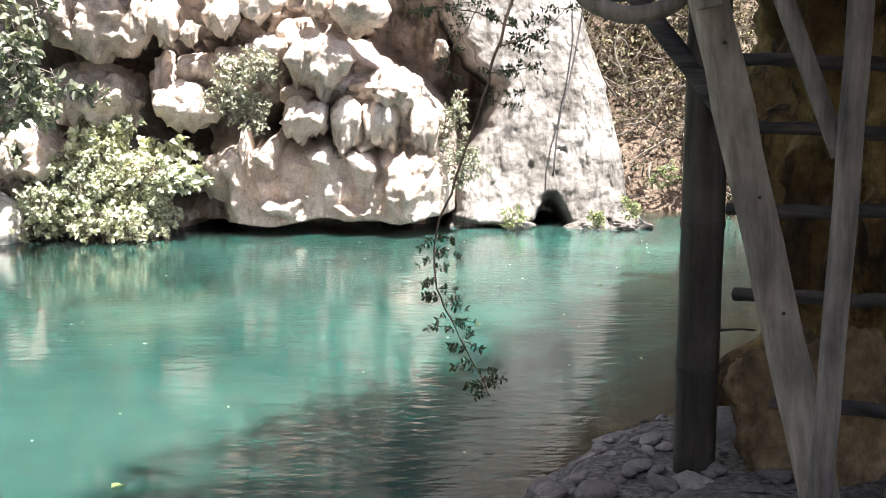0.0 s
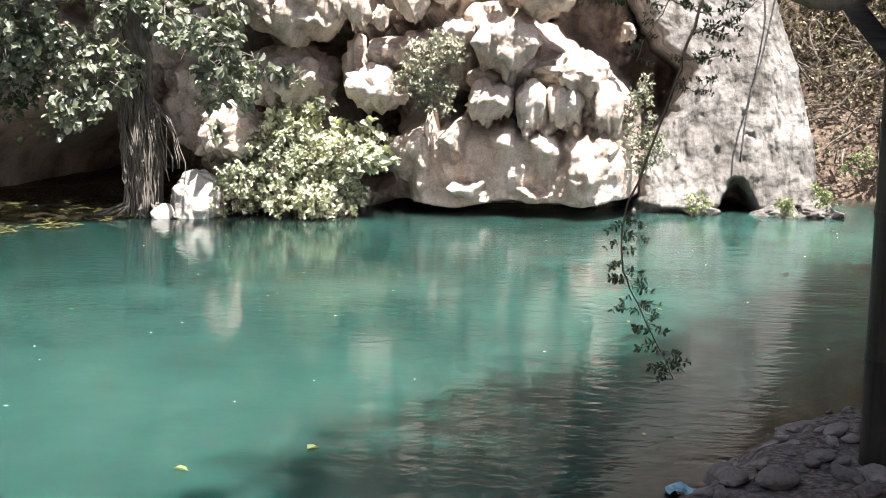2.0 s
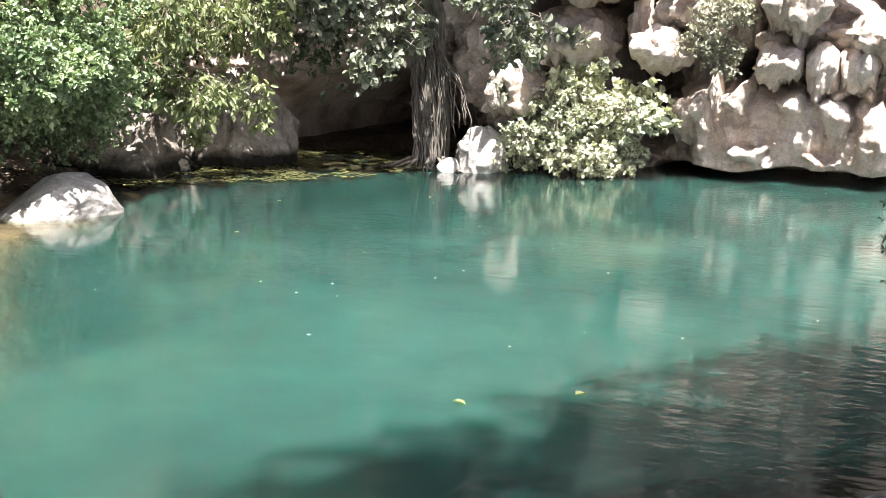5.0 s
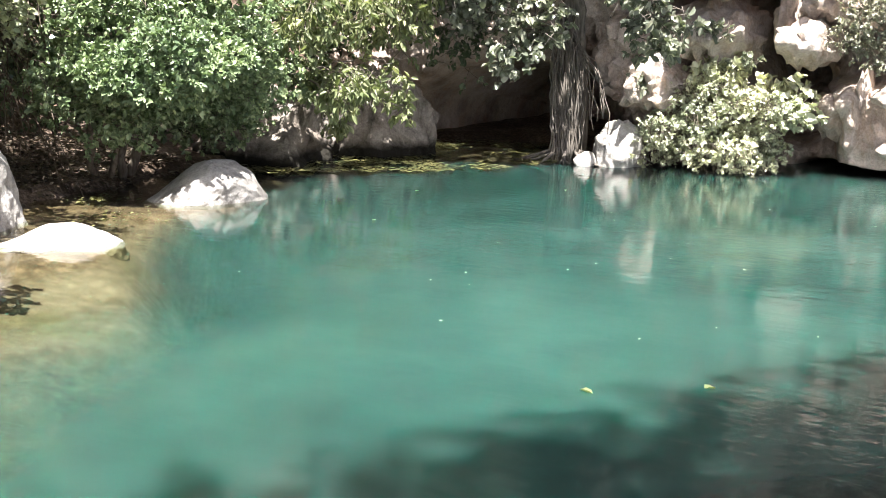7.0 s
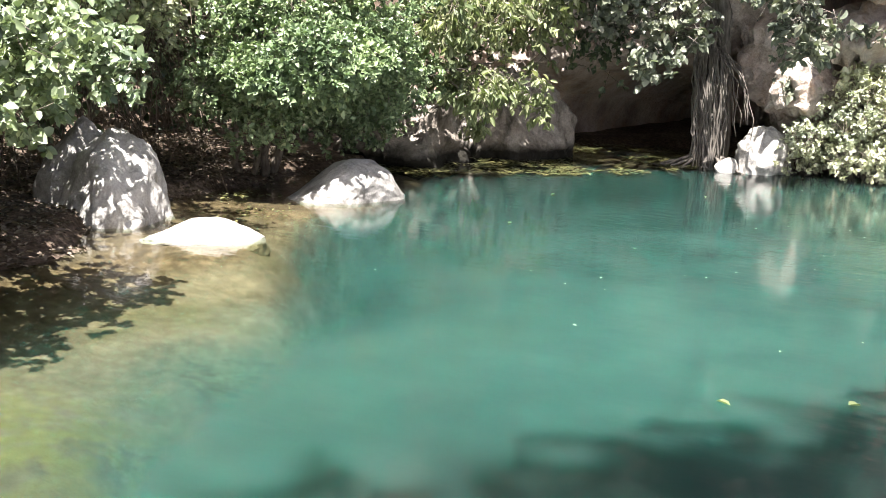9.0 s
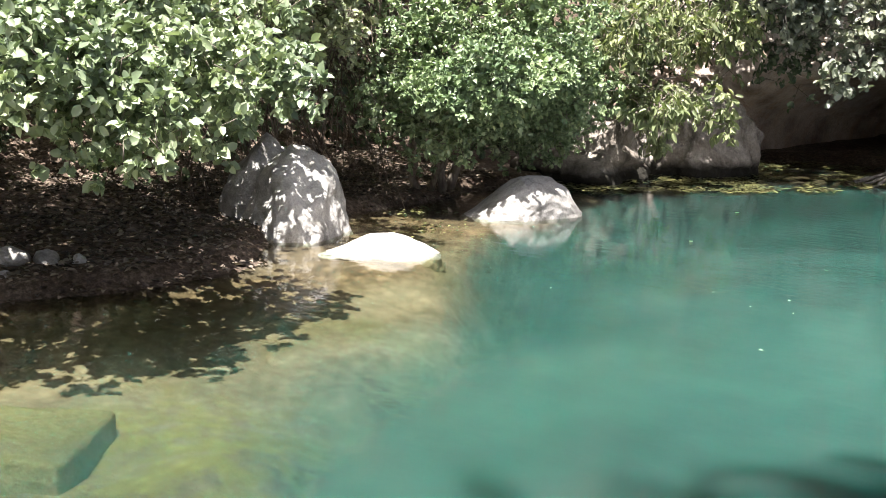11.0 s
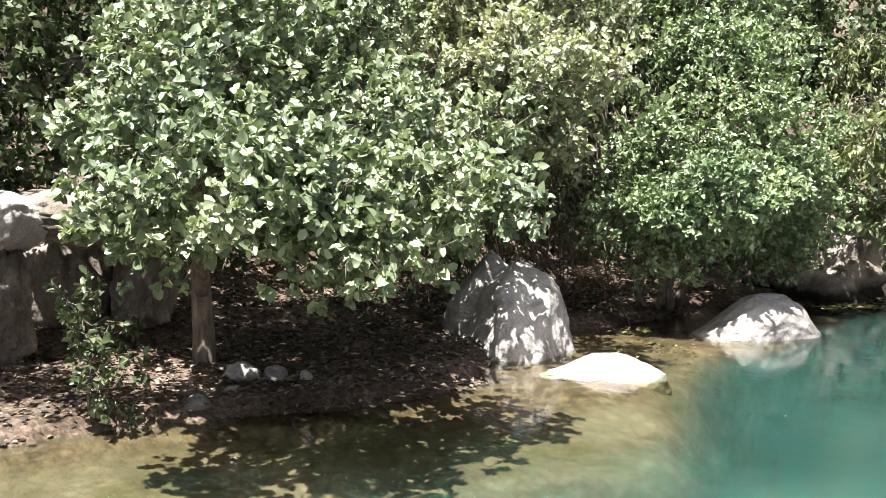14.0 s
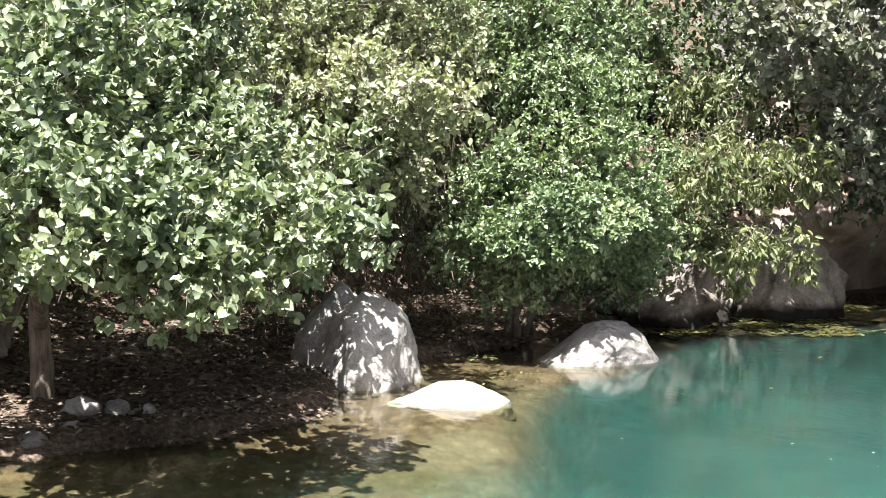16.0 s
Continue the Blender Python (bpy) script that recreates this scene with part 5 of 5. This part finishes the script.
nr = unit(np.c_[rnd.normal(0, 0.35, len(px)), rnd.normal(0, 0.35, len(px)), np.ones(len(px))])
tagged(leaf_mesh("leaf_litter", np.c_[px, gz + 0.012], unit(np.c_[np.cos(ang), np.sin(ang), rnd.normal(0, 0.2, len(px))]), nr, leaf_sizes(len(px), 0.04, 0.014, 9), M_LITTER, wide=0.28), "dry brown fallen leaves on the bank", "fallen leaves", kind="stuff")
for k, (x, y) in enumerate([(-1.62, 3.9), (-1.2, 4.2), (-3.4, 6.6), (-4.6, 6.9), (-5.2, 8.5), (-4.15, 9.4), (0.2, 7.3), (1.2, 8.9)]):
    tagged(leaf_mesh("floating_leaf", np.array([[x, y, 0.006]]), np.array([[math.cos(k), math.sin(k), 0.0]]), np.array([[0.05, 0.1, 1.0]]), [0.06 if k < 2 else 0.04], M_DROOP, wide=0.32), "small pale leaf floating on the pool", "leaf", "floating leaves")

# ---- the timber shelter on the near bank ----
shelter = base("shelter", "weathered pole and bamboo shelter on the near bank", "shelter", at=(0.88, 4.1, 0.05))
so = np.array((0.88, 4.1, 0.05))


def sp(*pts):
    return [np.array(p) - so for p in pts]


def bamboo(name, a, b, r, nodes, mat, parent, label):
    ts, rs = [], []
    a, b = np.array(a), np.array(b)
    for k in range(nodes):
        for f, q in ((0.0, 1.0), (0.06, 0.965), (0.5, 0.955), (0.94, 0.965), (0.975, 1.03)):
            ts.append((k + f) / nodes)
            rs.append(r * q)
    pts = [a + (b - a) * t for t in ts]
    v, f = tube_arrays(pts, rs, 20)
    return poly_object(name, v, f, mat, parent, label)


post = bamboo("bamboo_post", np.array((0.88, 4.1, -0.02)) - so, np.array((0.90, 4.1, 2.5)) - so, 0.076, 5, M_BAMBOO, shelter, "thick dark weathered bamboo post with nodes")

for k in range(1, 5):
    c = np.array((0.88, 4.1, -0.02)) + (np.array((0.90, 4.1, 2.5)) - np.array((0.88, 4.1, -0.02))) * (k / 5 - 0.003) - so
    tube("node_ring", [c - (0, 0, 0.008), c, c + (0, 0, 0.008)], 0.0768, 0.0768, M_BAMBOO, post, n=3, seg=20)


def board(name, a, b, w, t, mat, parent, label, seed=0):
    """A hewn plank between two points, a little uneven."""
    a, b = np.array(a), np.array(b)
    d = unit(b - a)
    side = unit(np.cross(d, (0.35, -0.93, 0)))
    face = np.cross(side, d)
    V, F, n = [], [], 15
    rg = np.random.default_rng(seed)
    for k in range(n):
        c = a + (b - a) * k / (n - 1) + side * rg.normal(0, 0.0025)
        ww = w * (1 + rg.normal(0, 0.03))
        for s, q in ((-1, -0.7), (-0.85, -1), (0.85, -1), (1, -0.7), (1, 0.7), (0.85, 1), (-0.85, 1), (-1, 0.7)):
            V.append(c + side * s * ww / 2 + face * q * t / 2)
    for k in range(n - 1):
        for s in range(8):
            F.append((k * 8 + s, k * 8 + (s + 1) % 8, k * 8 + 8 + (s + 1) % 8, k * 8 + 8 + s))
    F += [tuple(range(8))[::-1], tuple(range(n * 8 - 8, n * 8))]
    return poly_object(name, V, F, mat, parent, label, False)


brace = board("brace", (0.735, 3.68, 1.90) - so, (1.165, 3.46, 0.02) - so, 0.118, 0.05, M_WOOD, shelter, "pale flat timber brace with nail holes", 3)
tube("pole", sp((1.135, 3.35, 2.2), (1.125, 3.35, 1.66), (1.11, 3.35, 1.2), (1.085, 3.35, 0.6), (1.07, 3.36, 0.05)), 0.036, 0.034, M_POLE, shelter, "upright grey weathered pole", n=20, wobble=0.0015, seed=2, seg=12)
tube("strut", sp((0.86, 3.52, 1.95), (0.95, 3.46, 1.67), (1.03, 3.42, 1.44), (1.10, 3.39, 1.24)), 0.030, 0.026, M_POLE, shelter, "slanting grey pole", n=14, seg=12)
tube("strut", sp((0.58, 4.25, 1.86), (0.71, 4.18, 1.68), (0.87, 4.03, 1.44), (0.93, 3.95, 1.33)), 0.034, 0.034, M_RUNG, shelter, "dark slanting pole", n=12, seg=10)
tube("curved_branch", sp((0.40, 3.83, 1.76), (0.46, 3.82, 1.695), (0.57, 3.80, 1.655), (0.67, 3.78, 1.67), (0.74, 3.76, 1.72), (0.80, 3.74, 1.80)), 0.028, 0.03, M_WOOD, shelter, "bent peeled branch under the eaves", n=18, seg=12)
for a, b in (((1.02, 4.33, 1.545), (1.75, 3.74, 1.49)), ((1.02, 4.36, 1.31), (1.75, 3.72, 1.27)), ((1.02, 4.28, 1.01), (1.75, 3.62, 1.055)), ((1.03, 4.20, 0.715), (1.72, 3.52, 0.79)), ((1.06, 4.12, 0.35), (1.70, 3.40, 0.47))):
    tube("rung", sp(a, b), 0.023, 0.025, M_RUNG, shelter, "dark grooved horizontal rail", n=16, seg=9, wobble=0.003, seed=int(b[2] * 100), rough=0.25)
tube("beam", sp((0.6, 4.4, 1.80), (1.9, 2.95, 1.74)), 0.055, 0.055, M_RUNG, shelter, "dark roof beam", n=10, seg=10)
tube("wire", sp((0.95, 4.12, 0.60), (1.1, 4.4, 0.55), (1.24, 4.68, 0.49)), 0.004, 0.004, M_RUNG, shelter, "thin dark wire", n=8, seg=5)
# unseen roof deck, added to keep sun and sky off the near bank
RX, RY = np.meshgrid(np.linspace(0.55, 4.6, 60), np.linspace(-3.2, 4.3, 80), indexing="ij")
RZ = 2.35 + 0.10 * (RX - 1.6) * 0.5 + 0.05 * fbm(np.stack([RX * 3, RY * 3, 0 * RX], -1), 3)
edge = 0.25 * fbm(np.stack([RX * 0 + 3, RY * 2.2, 0 * RX], -1), 3) * smooth(1.4, 0.55, RX)
top_v = np.stack([RX + edge, RY, RZ], -1).reshape(-1, 3) - so
n = len(top_v)
gf = grid_faces(60, 80)
thatch = mesh_object("added_roof", np.concatenate([top_v, top_v + (0, 0, 0.18)]), np.concatenate([gf, gf[:, ::-1] + n]), M_THATCH, shelter, "unseen thatch roof added to shade the near bank")

# the rock pier behind the rails
PZ, PA = np.meshgrid(np.linspace(-0.3, 2.3, 170), np.linspace(-0.2, math.pi + 0.6, 220), indexing="ij")
PR = np.stack([np.cos(PA) * 2, np.sin(PA) * 2, PZ], -1)
wall_r = 1.0 + 0.12 * fbm(PR * 1.6, 4) + 0.09 * fbm(PR * np.array([3, 3, 4.0]), 6) + 0.05 * np.abs(vnoise(PR * np.array([2, 2, 9.0]))) + 0.12 * np.abs(vnoise(PR * np.array([3.2, 3.2, 1.3]) + 4)) + 0.06 * np.abs(vnoise(PR * np.array([8, 8, 4.0]) + 4)) + 0.16 * smooth(0.6, 0.0, PZ)
pier = mesh_object("rock_wall", np.stack([2.42 - np.cos(PA) * wall_r * (0.94 + 0.09 * smooth(0.7, 1.1, PZ)), 4.95 - np.sin(PA) * wall_r * 0.85, PZ], -1).reshape(-1, 3), grid_faces(170, 220), M_PILLAR)
tagged(pier, "dark ochre-stained rock wall behind the rails", "rock wall", kind="structure")

# near shore stones
pebbles = [mesh_object("stone", *rock_arrays((1, 0.8, 0.55), 200 + k, sub=3, lump=0.22, rough=0.07, facets=14, cut=0.45), M_PEBBLE) for k in range(6)]
for p in pebbles:
    tagged(p, "rounded grey shore stone", "stone", "shore stones")
    p.location = (0.95 + 0.07 * pebbles.index(p), 4.35 + 0.03 * pebbles.index(p), 0.05)
    p.scale = (0.06, 0.06, 0.06)
rs = np.random.default_rng(12)
count = 0
while count < 190:
    x, y = rs.uniform(0.05, 1.6), rs.uniform(3.3, 5.3)
    sd = float(inside_distance(np.array([[x, y]]), SHORE)[0])
    if sd > 0.06 or (sd > 0.0 and rs.random() < 0.6):
        continue
    s = rs.choice([0.02, 0.03, 0.04, 0.06, 0.09], p=[0.36, 0.32, 0.2, 0.09, 0.03])
    z = float(ground_height(np.array([[x, y]]))[0])
    o = pebbles[count % 6].copy()
    scene.collection.objects.link(o)
    o.location, o.rotation_euler, o.scale = (x, y, z + s * 0.25), (rs.uniform(-0.3, 0.3), rs.uniform(-0.3, 0.3), rs.uniform(0, 6.3)), (s, s * rs.uniform(0.8, 1.2), s * rs.uniform(0.7, 1.1))
    count += 1
rock("flat_rock", (0.86, 4.62, 0.02), (0.30, 0.22, 0.08), 301, M_PEBBLE, "flat grey slab rock at the water's edge", sub=5, turn=30, facets=10)
rock("flat_rock", (0.62, 4.35, 0.0), (0.20, 0.14, 0.07), 302, M_PEBBLE, "flat grey rock at the water's edge", sub=4, turn=10)
for k, (x, y, r) in enumerate([(0.36, 3.90, 0.085), (0.35, 4.06, 0.075), (0.50, 3.84, 0.10), (0.60, 4.28, 0.12), (0.43, 3.74, 0.07), (0.28, 3.72, 0.06), (0.66, 4.02, 0.10), (0.47, 4.12, 0.06)]):
    rock("stone", (x, y, 0.02 + r * 0.25), (r, r * 0.85, r * 0.62), 320 + k, M_PEBBLE, "dark rounded stone at the water's edge", "stone", "shore stones", turn=40 * k, sub=4, lump=0.12, rough=0.07, facets=10, cut=0.3)
rock("rock", (0.82, 3.93, 0.07), (0.12, 0.09, 0.08), 303, M_BOULDER, "smooth pale rock beside the bamboo post", sub=4, turn=15)
rock("rock", (1.16, 4.55, 0.10), (0.22, 0.18, 0.12), 304, M_PEBBLE, "smooth grey rock at the foot of the rock wall", sub=4)
rock("rock", (1.34, 4.18, 0.13), (0.31, 0.25, 0.52), 312, M_TAN, "tan rough rock at the foot of the rock wall", sub=6, rough=0.16, facets=14, cut=0.3)
rock("rock", (-6.52, 2.63, 0.12), (0.16, 0.13, 0.085), 305, M_BOULDER, "pale grey rock beside the fig trunk", sub=4, facets=16, cut=0.45)
rock("rock", (-6.42, 2.82, 0.10), (0.10, 0.08, 0.07), 306, M_BOULDER, "small pale rock on the leaf litter", sub=4)
rock("rock", (-6.2, 2.45, 0.08), (0.07, 0.06, 0.05), 307, M_BOULDER, "small pale rock on the bank", sub=4)
rock("rock", (-6.1, 2.2, 0.06), (0.11, 0.08, 0.05), 308, M_PEBBLE, "dark rock on the bank", sub=4)
rock("rock", (-6.25, 2.95, 0.1), (0.05, 0.04, 0.06), 309, M_BOULDER, "small upright pale stone", sub=3)
# a dark hollow behind the fig; roof, back and side rocks are added to shade it
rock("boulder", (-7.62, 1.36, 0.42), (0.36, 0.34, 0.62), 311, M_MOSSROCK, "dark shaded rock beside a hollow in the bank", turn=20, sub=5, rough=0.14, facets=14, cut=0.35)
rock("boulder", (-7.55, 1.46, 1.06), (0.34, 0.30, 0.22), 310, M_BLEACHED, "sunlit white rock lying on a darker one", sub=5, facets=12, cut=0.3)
rock("shade_rock", (-7.85, 2.10, 1.06), (0.62, 0.72, 0.20), 313, M_MOSSROCK, "hidden flat rock added to shade a hollow in the bank", sub=5, rough=0.12, facets=14, cut=0.3)
rock("boulder", (-8.75, 2.0, 0.50), (0.42, 0.95, 0.62), 314, M_MOSSROCK, "dark rock added at the back of a hollow", sub=5, rough=0.14, facets=14, cut=0.35)
rock("boulder", (-8.40, 2.66, 0.48), (0.36, 0.30, 0.66), 315, M_MOSSROCK, "dark rock added at the side of a hollow", turn=-20, sub=5, rough=0.14, facets=14, cut=0.35)
# a flat algae-covered slab under the shallows
outline = np.array([(-4.55, 1.6), (-4.48, 1.75), (-4.36, 1.9), (-4.13, 2.04), (-3.93, 1.83), (-3.73, 1.60), (-3.95, 1.38), (-4.35, 1.35)])
ctr = outline.mean(0)
th = np.linspace(0, len(outline), 141)[:-1]
rim = np.stack([np.interp(th, range(len(outline) + 1), np.r_[outline[:, k], outline[0, k]]) for k in (0, 1)], 1)
ring = np.array([0.0, 0.12, 0.25, 0.4, 0.55, 0.7, 0.82, 0.92, 0.985, 1.0, 1.005])
drop = np.array([0, 0, 0, 0, 0, 0, 0, 0, 0.004, 0.02, 0.2])
slab_v = np.concatenate([np.c_[ctr + (rim - ctr) * r - ctr, np.full(140, -d)] for r, d in zip(ring, drop)])
slab_v[:, :2] += 0.008 * fbm(np.c_[slab_v[:, :2] * 5, slab_v[:, 2]], 3)[:, None] * (np.repeat(ring, 140) > 0.5)[:, None]
slab_v[:, 2] += 0.02 * fbm(np.c_[slab_v[:, :2] * 3, 0 * slab_v[:, 0]], 4) - 0.05 * slab_v[:, 1]
slab_f = [(a * 140 + b, a * 140 + (b + 1) % 140, (a + 1) * 140 + (b + 1) % 140, (a + 1) * 140 + b) for a in range(10) for b in range(140)]
sunken = mesh_object("underwater_slab", slab_v, np.array(slab_f)[:, ::-1], M_ALGAE)
sunken.location = (ctr[0], ctr[1], -0.10)
tagged(sunken, "flat angular algae-covered slab under the shallow water", "rock")


# blue plastic scrap at the shore
bx, by = np.meshgrid(np.linspace(-1, 1, 24), np.linspace(-1, 1, 18), indexing="ij")
bz = 0.014 * fbm(np.stack([bx * 1.8, by * 1.8, 0 * bx], -1), 4) + 0.016
M_PLASTIC, N, L, b = material("blue_plastic", 0.3)
L.new(ramp(N, L, noise_tex(N, L, coords(N, L), 20), [(0.4, (0.10, 0.32, 0.46)), (0.6, (0.30, 0.56, 0.68))]), b.inputs["Base Color"])
scrap = mesh_object("plastic_bag", np.stack([bx * 0.055 * (1 - 0.3 * by**2), by * 0.04, bz], -1).reshape(-1, 3), grid_faces(24, 18)[:, ::-1], M_PLASTIC)
scrap.location = (0.2, 3.98, 0.0)
tagged(scrap, "crumpled light blue plastic bag at the water's edge", "plastic bag")

# ---- acacia: hanging sprays and the crown overhead ----
acacia = base("acacia_tree", "dark thorny acacia hanging thin leafy sprays over the pool", "tree", at=(1.6, -2.6, 0.2))
ao = np.array((1.6, -2.6, 0.2))
tube("trunk", [(0, 0, -0.2), (-0.2, 0.3, 2.6), (0.3, -0.6, 5.4), (1.5, -2.4, 15.6)], 0.24, 0.08, M_BARK, acacia, n=16, seg=10)
tube("limb", [(0.1, -0.4, 4.8), (-1.0, 3.2, 4.6), (-1.4, 5.2, 2.6), (-1.36, 6.0, 1.9), (-1.40, 6.14, 1.48)], 0.06, 0.006, M_BARK, acacia, n=20, seg=8)
HIGH = 16.0
rc = np.random.default_rng(91)
q = np.c_[rc.uniform(-4, 13, 260000), rc.uniform(-19, 8, 260000)]
edge_line = 1.8 * (q[:, 0] - HIGH * 0.227) + 6.1 - HIGH * 0.346 + 0.3 * fbm(np.c_[q * 0.6, 0 * q[:, 0]], 3)
keep = (edge_line - q[:, 1] > rc.uniform(-0.5, 0.7, len(q))) & (q[:, 1] > edge_line - 10.5)
q = q[keep]
rim = edge_line[keep] - q[:, 1] < 2.5
q = np.concatenate([q[rim][:34000], q[~rim][:50000]])
n = len(q)
small = np.where(np.arange(n) < min(rim.sum(), 34000), 0.14, 0.34)
pos = np.c_[q, HIGH + rc.uniform(-0.5, 0.5, n)] - ao
tagged(leaf_mesh("crown", pos, unit(rc.normal(0, 1, (n, 3)) * (1, 1, 0.4)), unit(rc.normal(0, 0.5, (n, 3)) + (0, 0, 1)), small * rc.uniform(0.8, 1.2, n), M_ACACIA, acacia, wide=0.38, blade="plain"), kind="stuff")


def spray(points, r0, r1, n_fronds, frond, seed, leafy_from=0.0):
    """A thin hanging twig with feathered fronds of small leaflets."""
    line = bend(np.array(points) - ao, 40, 0.002, seed)
    v, f = tube_arrays(line, np.linspace(r0, r1, 40), 5)
    poly_object("spray_twig", v, f, M_TWIG, acacia)
    rg = np.random.default_rng(seed)
    P, W, NN, fr = [], [], [], []
    for k in range(n_fronds):
        t = leafy_from + (1 - leafy_from) * (k + rg.random()) / n_fronds
        i = min(int(t * 39), 38)
        o = line[i]
        d = unit(np.array((rg.choice((-1, 1)) * rg.uniform(0.5, 1), rg.normal(0, 0.4), rg.uniform(-0.6, 0.3))))
        s = frond * rg.uniform(0.6, 1.2)
        fr.append((np.array([o, o + d * s * 0.5 + (0, 0, 0.004), o + d * s]), 0.0011, 0.0006))
        for q in np.sort(rg.uniform(0.1, 1, 9)):
            for side in (-1, 1):
                P.append(o + d * s * q)
                W.append(unit(np.cross(d, (0, 1, 0)) * side + d * 0.35 + rg.normal(0, 0.45, 3)))
                NN.append(unit(np.array((0.2, -0.7, 0.6)) + rg.normal(0, 0.3, 3)))
    tagged(many_tubes("frond_growth", fr, M_TWIG, acacia, seg=3), kind="stuff")
    tagged(leaf_mesh("foliage", np.array(P), np.array(W), np.array(NN), leaf_sizes(len(P), frond * 0.19, frond * 0.05, seed), M_ACACIA, acacia, wide=0.2, fold=0.05), kind="stuff")


spray([(0.21, 3.54, 1.72), (0.14, 3.54, 1.49), (0.12, 3.54, 1.41), (0.03, 3.55, 1.14), (-0.02, 3.55, 1.01), (-0.02, 3.55, 0.86), (0.03, 3.55, 0.74), (0.10, 3.54, 0.60), (0.14, 3.53, 0.52)], 0.005, 0.0013, 31, 0.075, 5, 0.5)
spray([(0.20, 3.54, 1.60), (0.10, 3.56, 1.64), (-0.02, 3.58, 1.66), (-0.12, 3.6, 1.64)], 0.003, 0.001, 12, 0.07, 6)
spray([(0.17, 3.54, 1.55), (0.27, 3.52, 1.58), (0.36, 3.50, 1.66)], 0.003, 0.001, 12, 0.07, 7)
spray([(0.14, 3.54, 1.47), (0.22, 3.54, 1.48), (0.29, 3.54, 1.50)], 0.002, 0.001, 8, 0.06, 8)
spray([(0.12, 3.54, 1.42), (0.18, 3.54, 1.38), (0.24, 3.54, 1.44)], 0.002, 0.001, 7, 0.05, 9)
spray([(0.13, 3.56, 1.72), (0.08, 3.56, 1.62), (0.03, 3.56, 1.54), (0.0, 3.56, 1.46)], 0.002, 0.001, 9, 0.055, 10)
rope = tube("rope", [(1.70, 13.55, 3.6), (1.62, 13.5, 2.61), (1.45, 13.25, 1.75), (1.31, 13.1, 1.24), (1.23, 12.95, 0.60)], 0.010, 0.010, M_RUNG, n=20, seg=6)
tagged(rope, "thin dark rope hanging down the rock face", "rope")

board("splint", (0.70, 3.64, 1.98) - so, (0.775, 3.60, 1.66) - so, 0.075, 0.03, M_WOOD, shelter, "short split timber nailed over the brace", 5)
# nail heads along the brace
for k, (f, w) in enumerate([(0.18, 0.02), (0.20, -0.02), (0.42, 0.02), (0.60, 0.015), (0.62, -0.025), (0.80, 0.02), (0.83, -0.03), (0.94, 0.0)]):
    c = np.array((0.735, 3.68, 1.90)) * (1 - f) + np.array((1.165, 3.46, 0.02)) * f - so
    face = unit(np.array((-0.33, -0.94, -0.02)))
    c = c + np.array((w, -w * 0.35, 0)) + face * 0.024
    tube("nail", [c - face * 0.004, c, c + face * 0.004], 0.006, 0.004, M_RUNG, brace, n=3, seg=7)

# specks drifting on the pool
sk = np.random.default_rng(44)
q = np.c_[sk.uniform(-4.5, 2.2, 90), sk.uniform(4.5, 12.9, 90)]
a = sk.uniform(0, 6.28, 90)
tagged(leaf_mesh("floating_specks", np.c_[q, np.full(90, 0.004)], np.c_[np.cos(a), np.sin(a), 0 * a], np.tile((0.0, 0.0, 1.0), (90, 1)), sk.uniform(0.010, 0.026, 90), M_PALE, wide=0.4, fold=0.05), "tiny pale specks drifting on the water", "floating debris", kind="stuff")
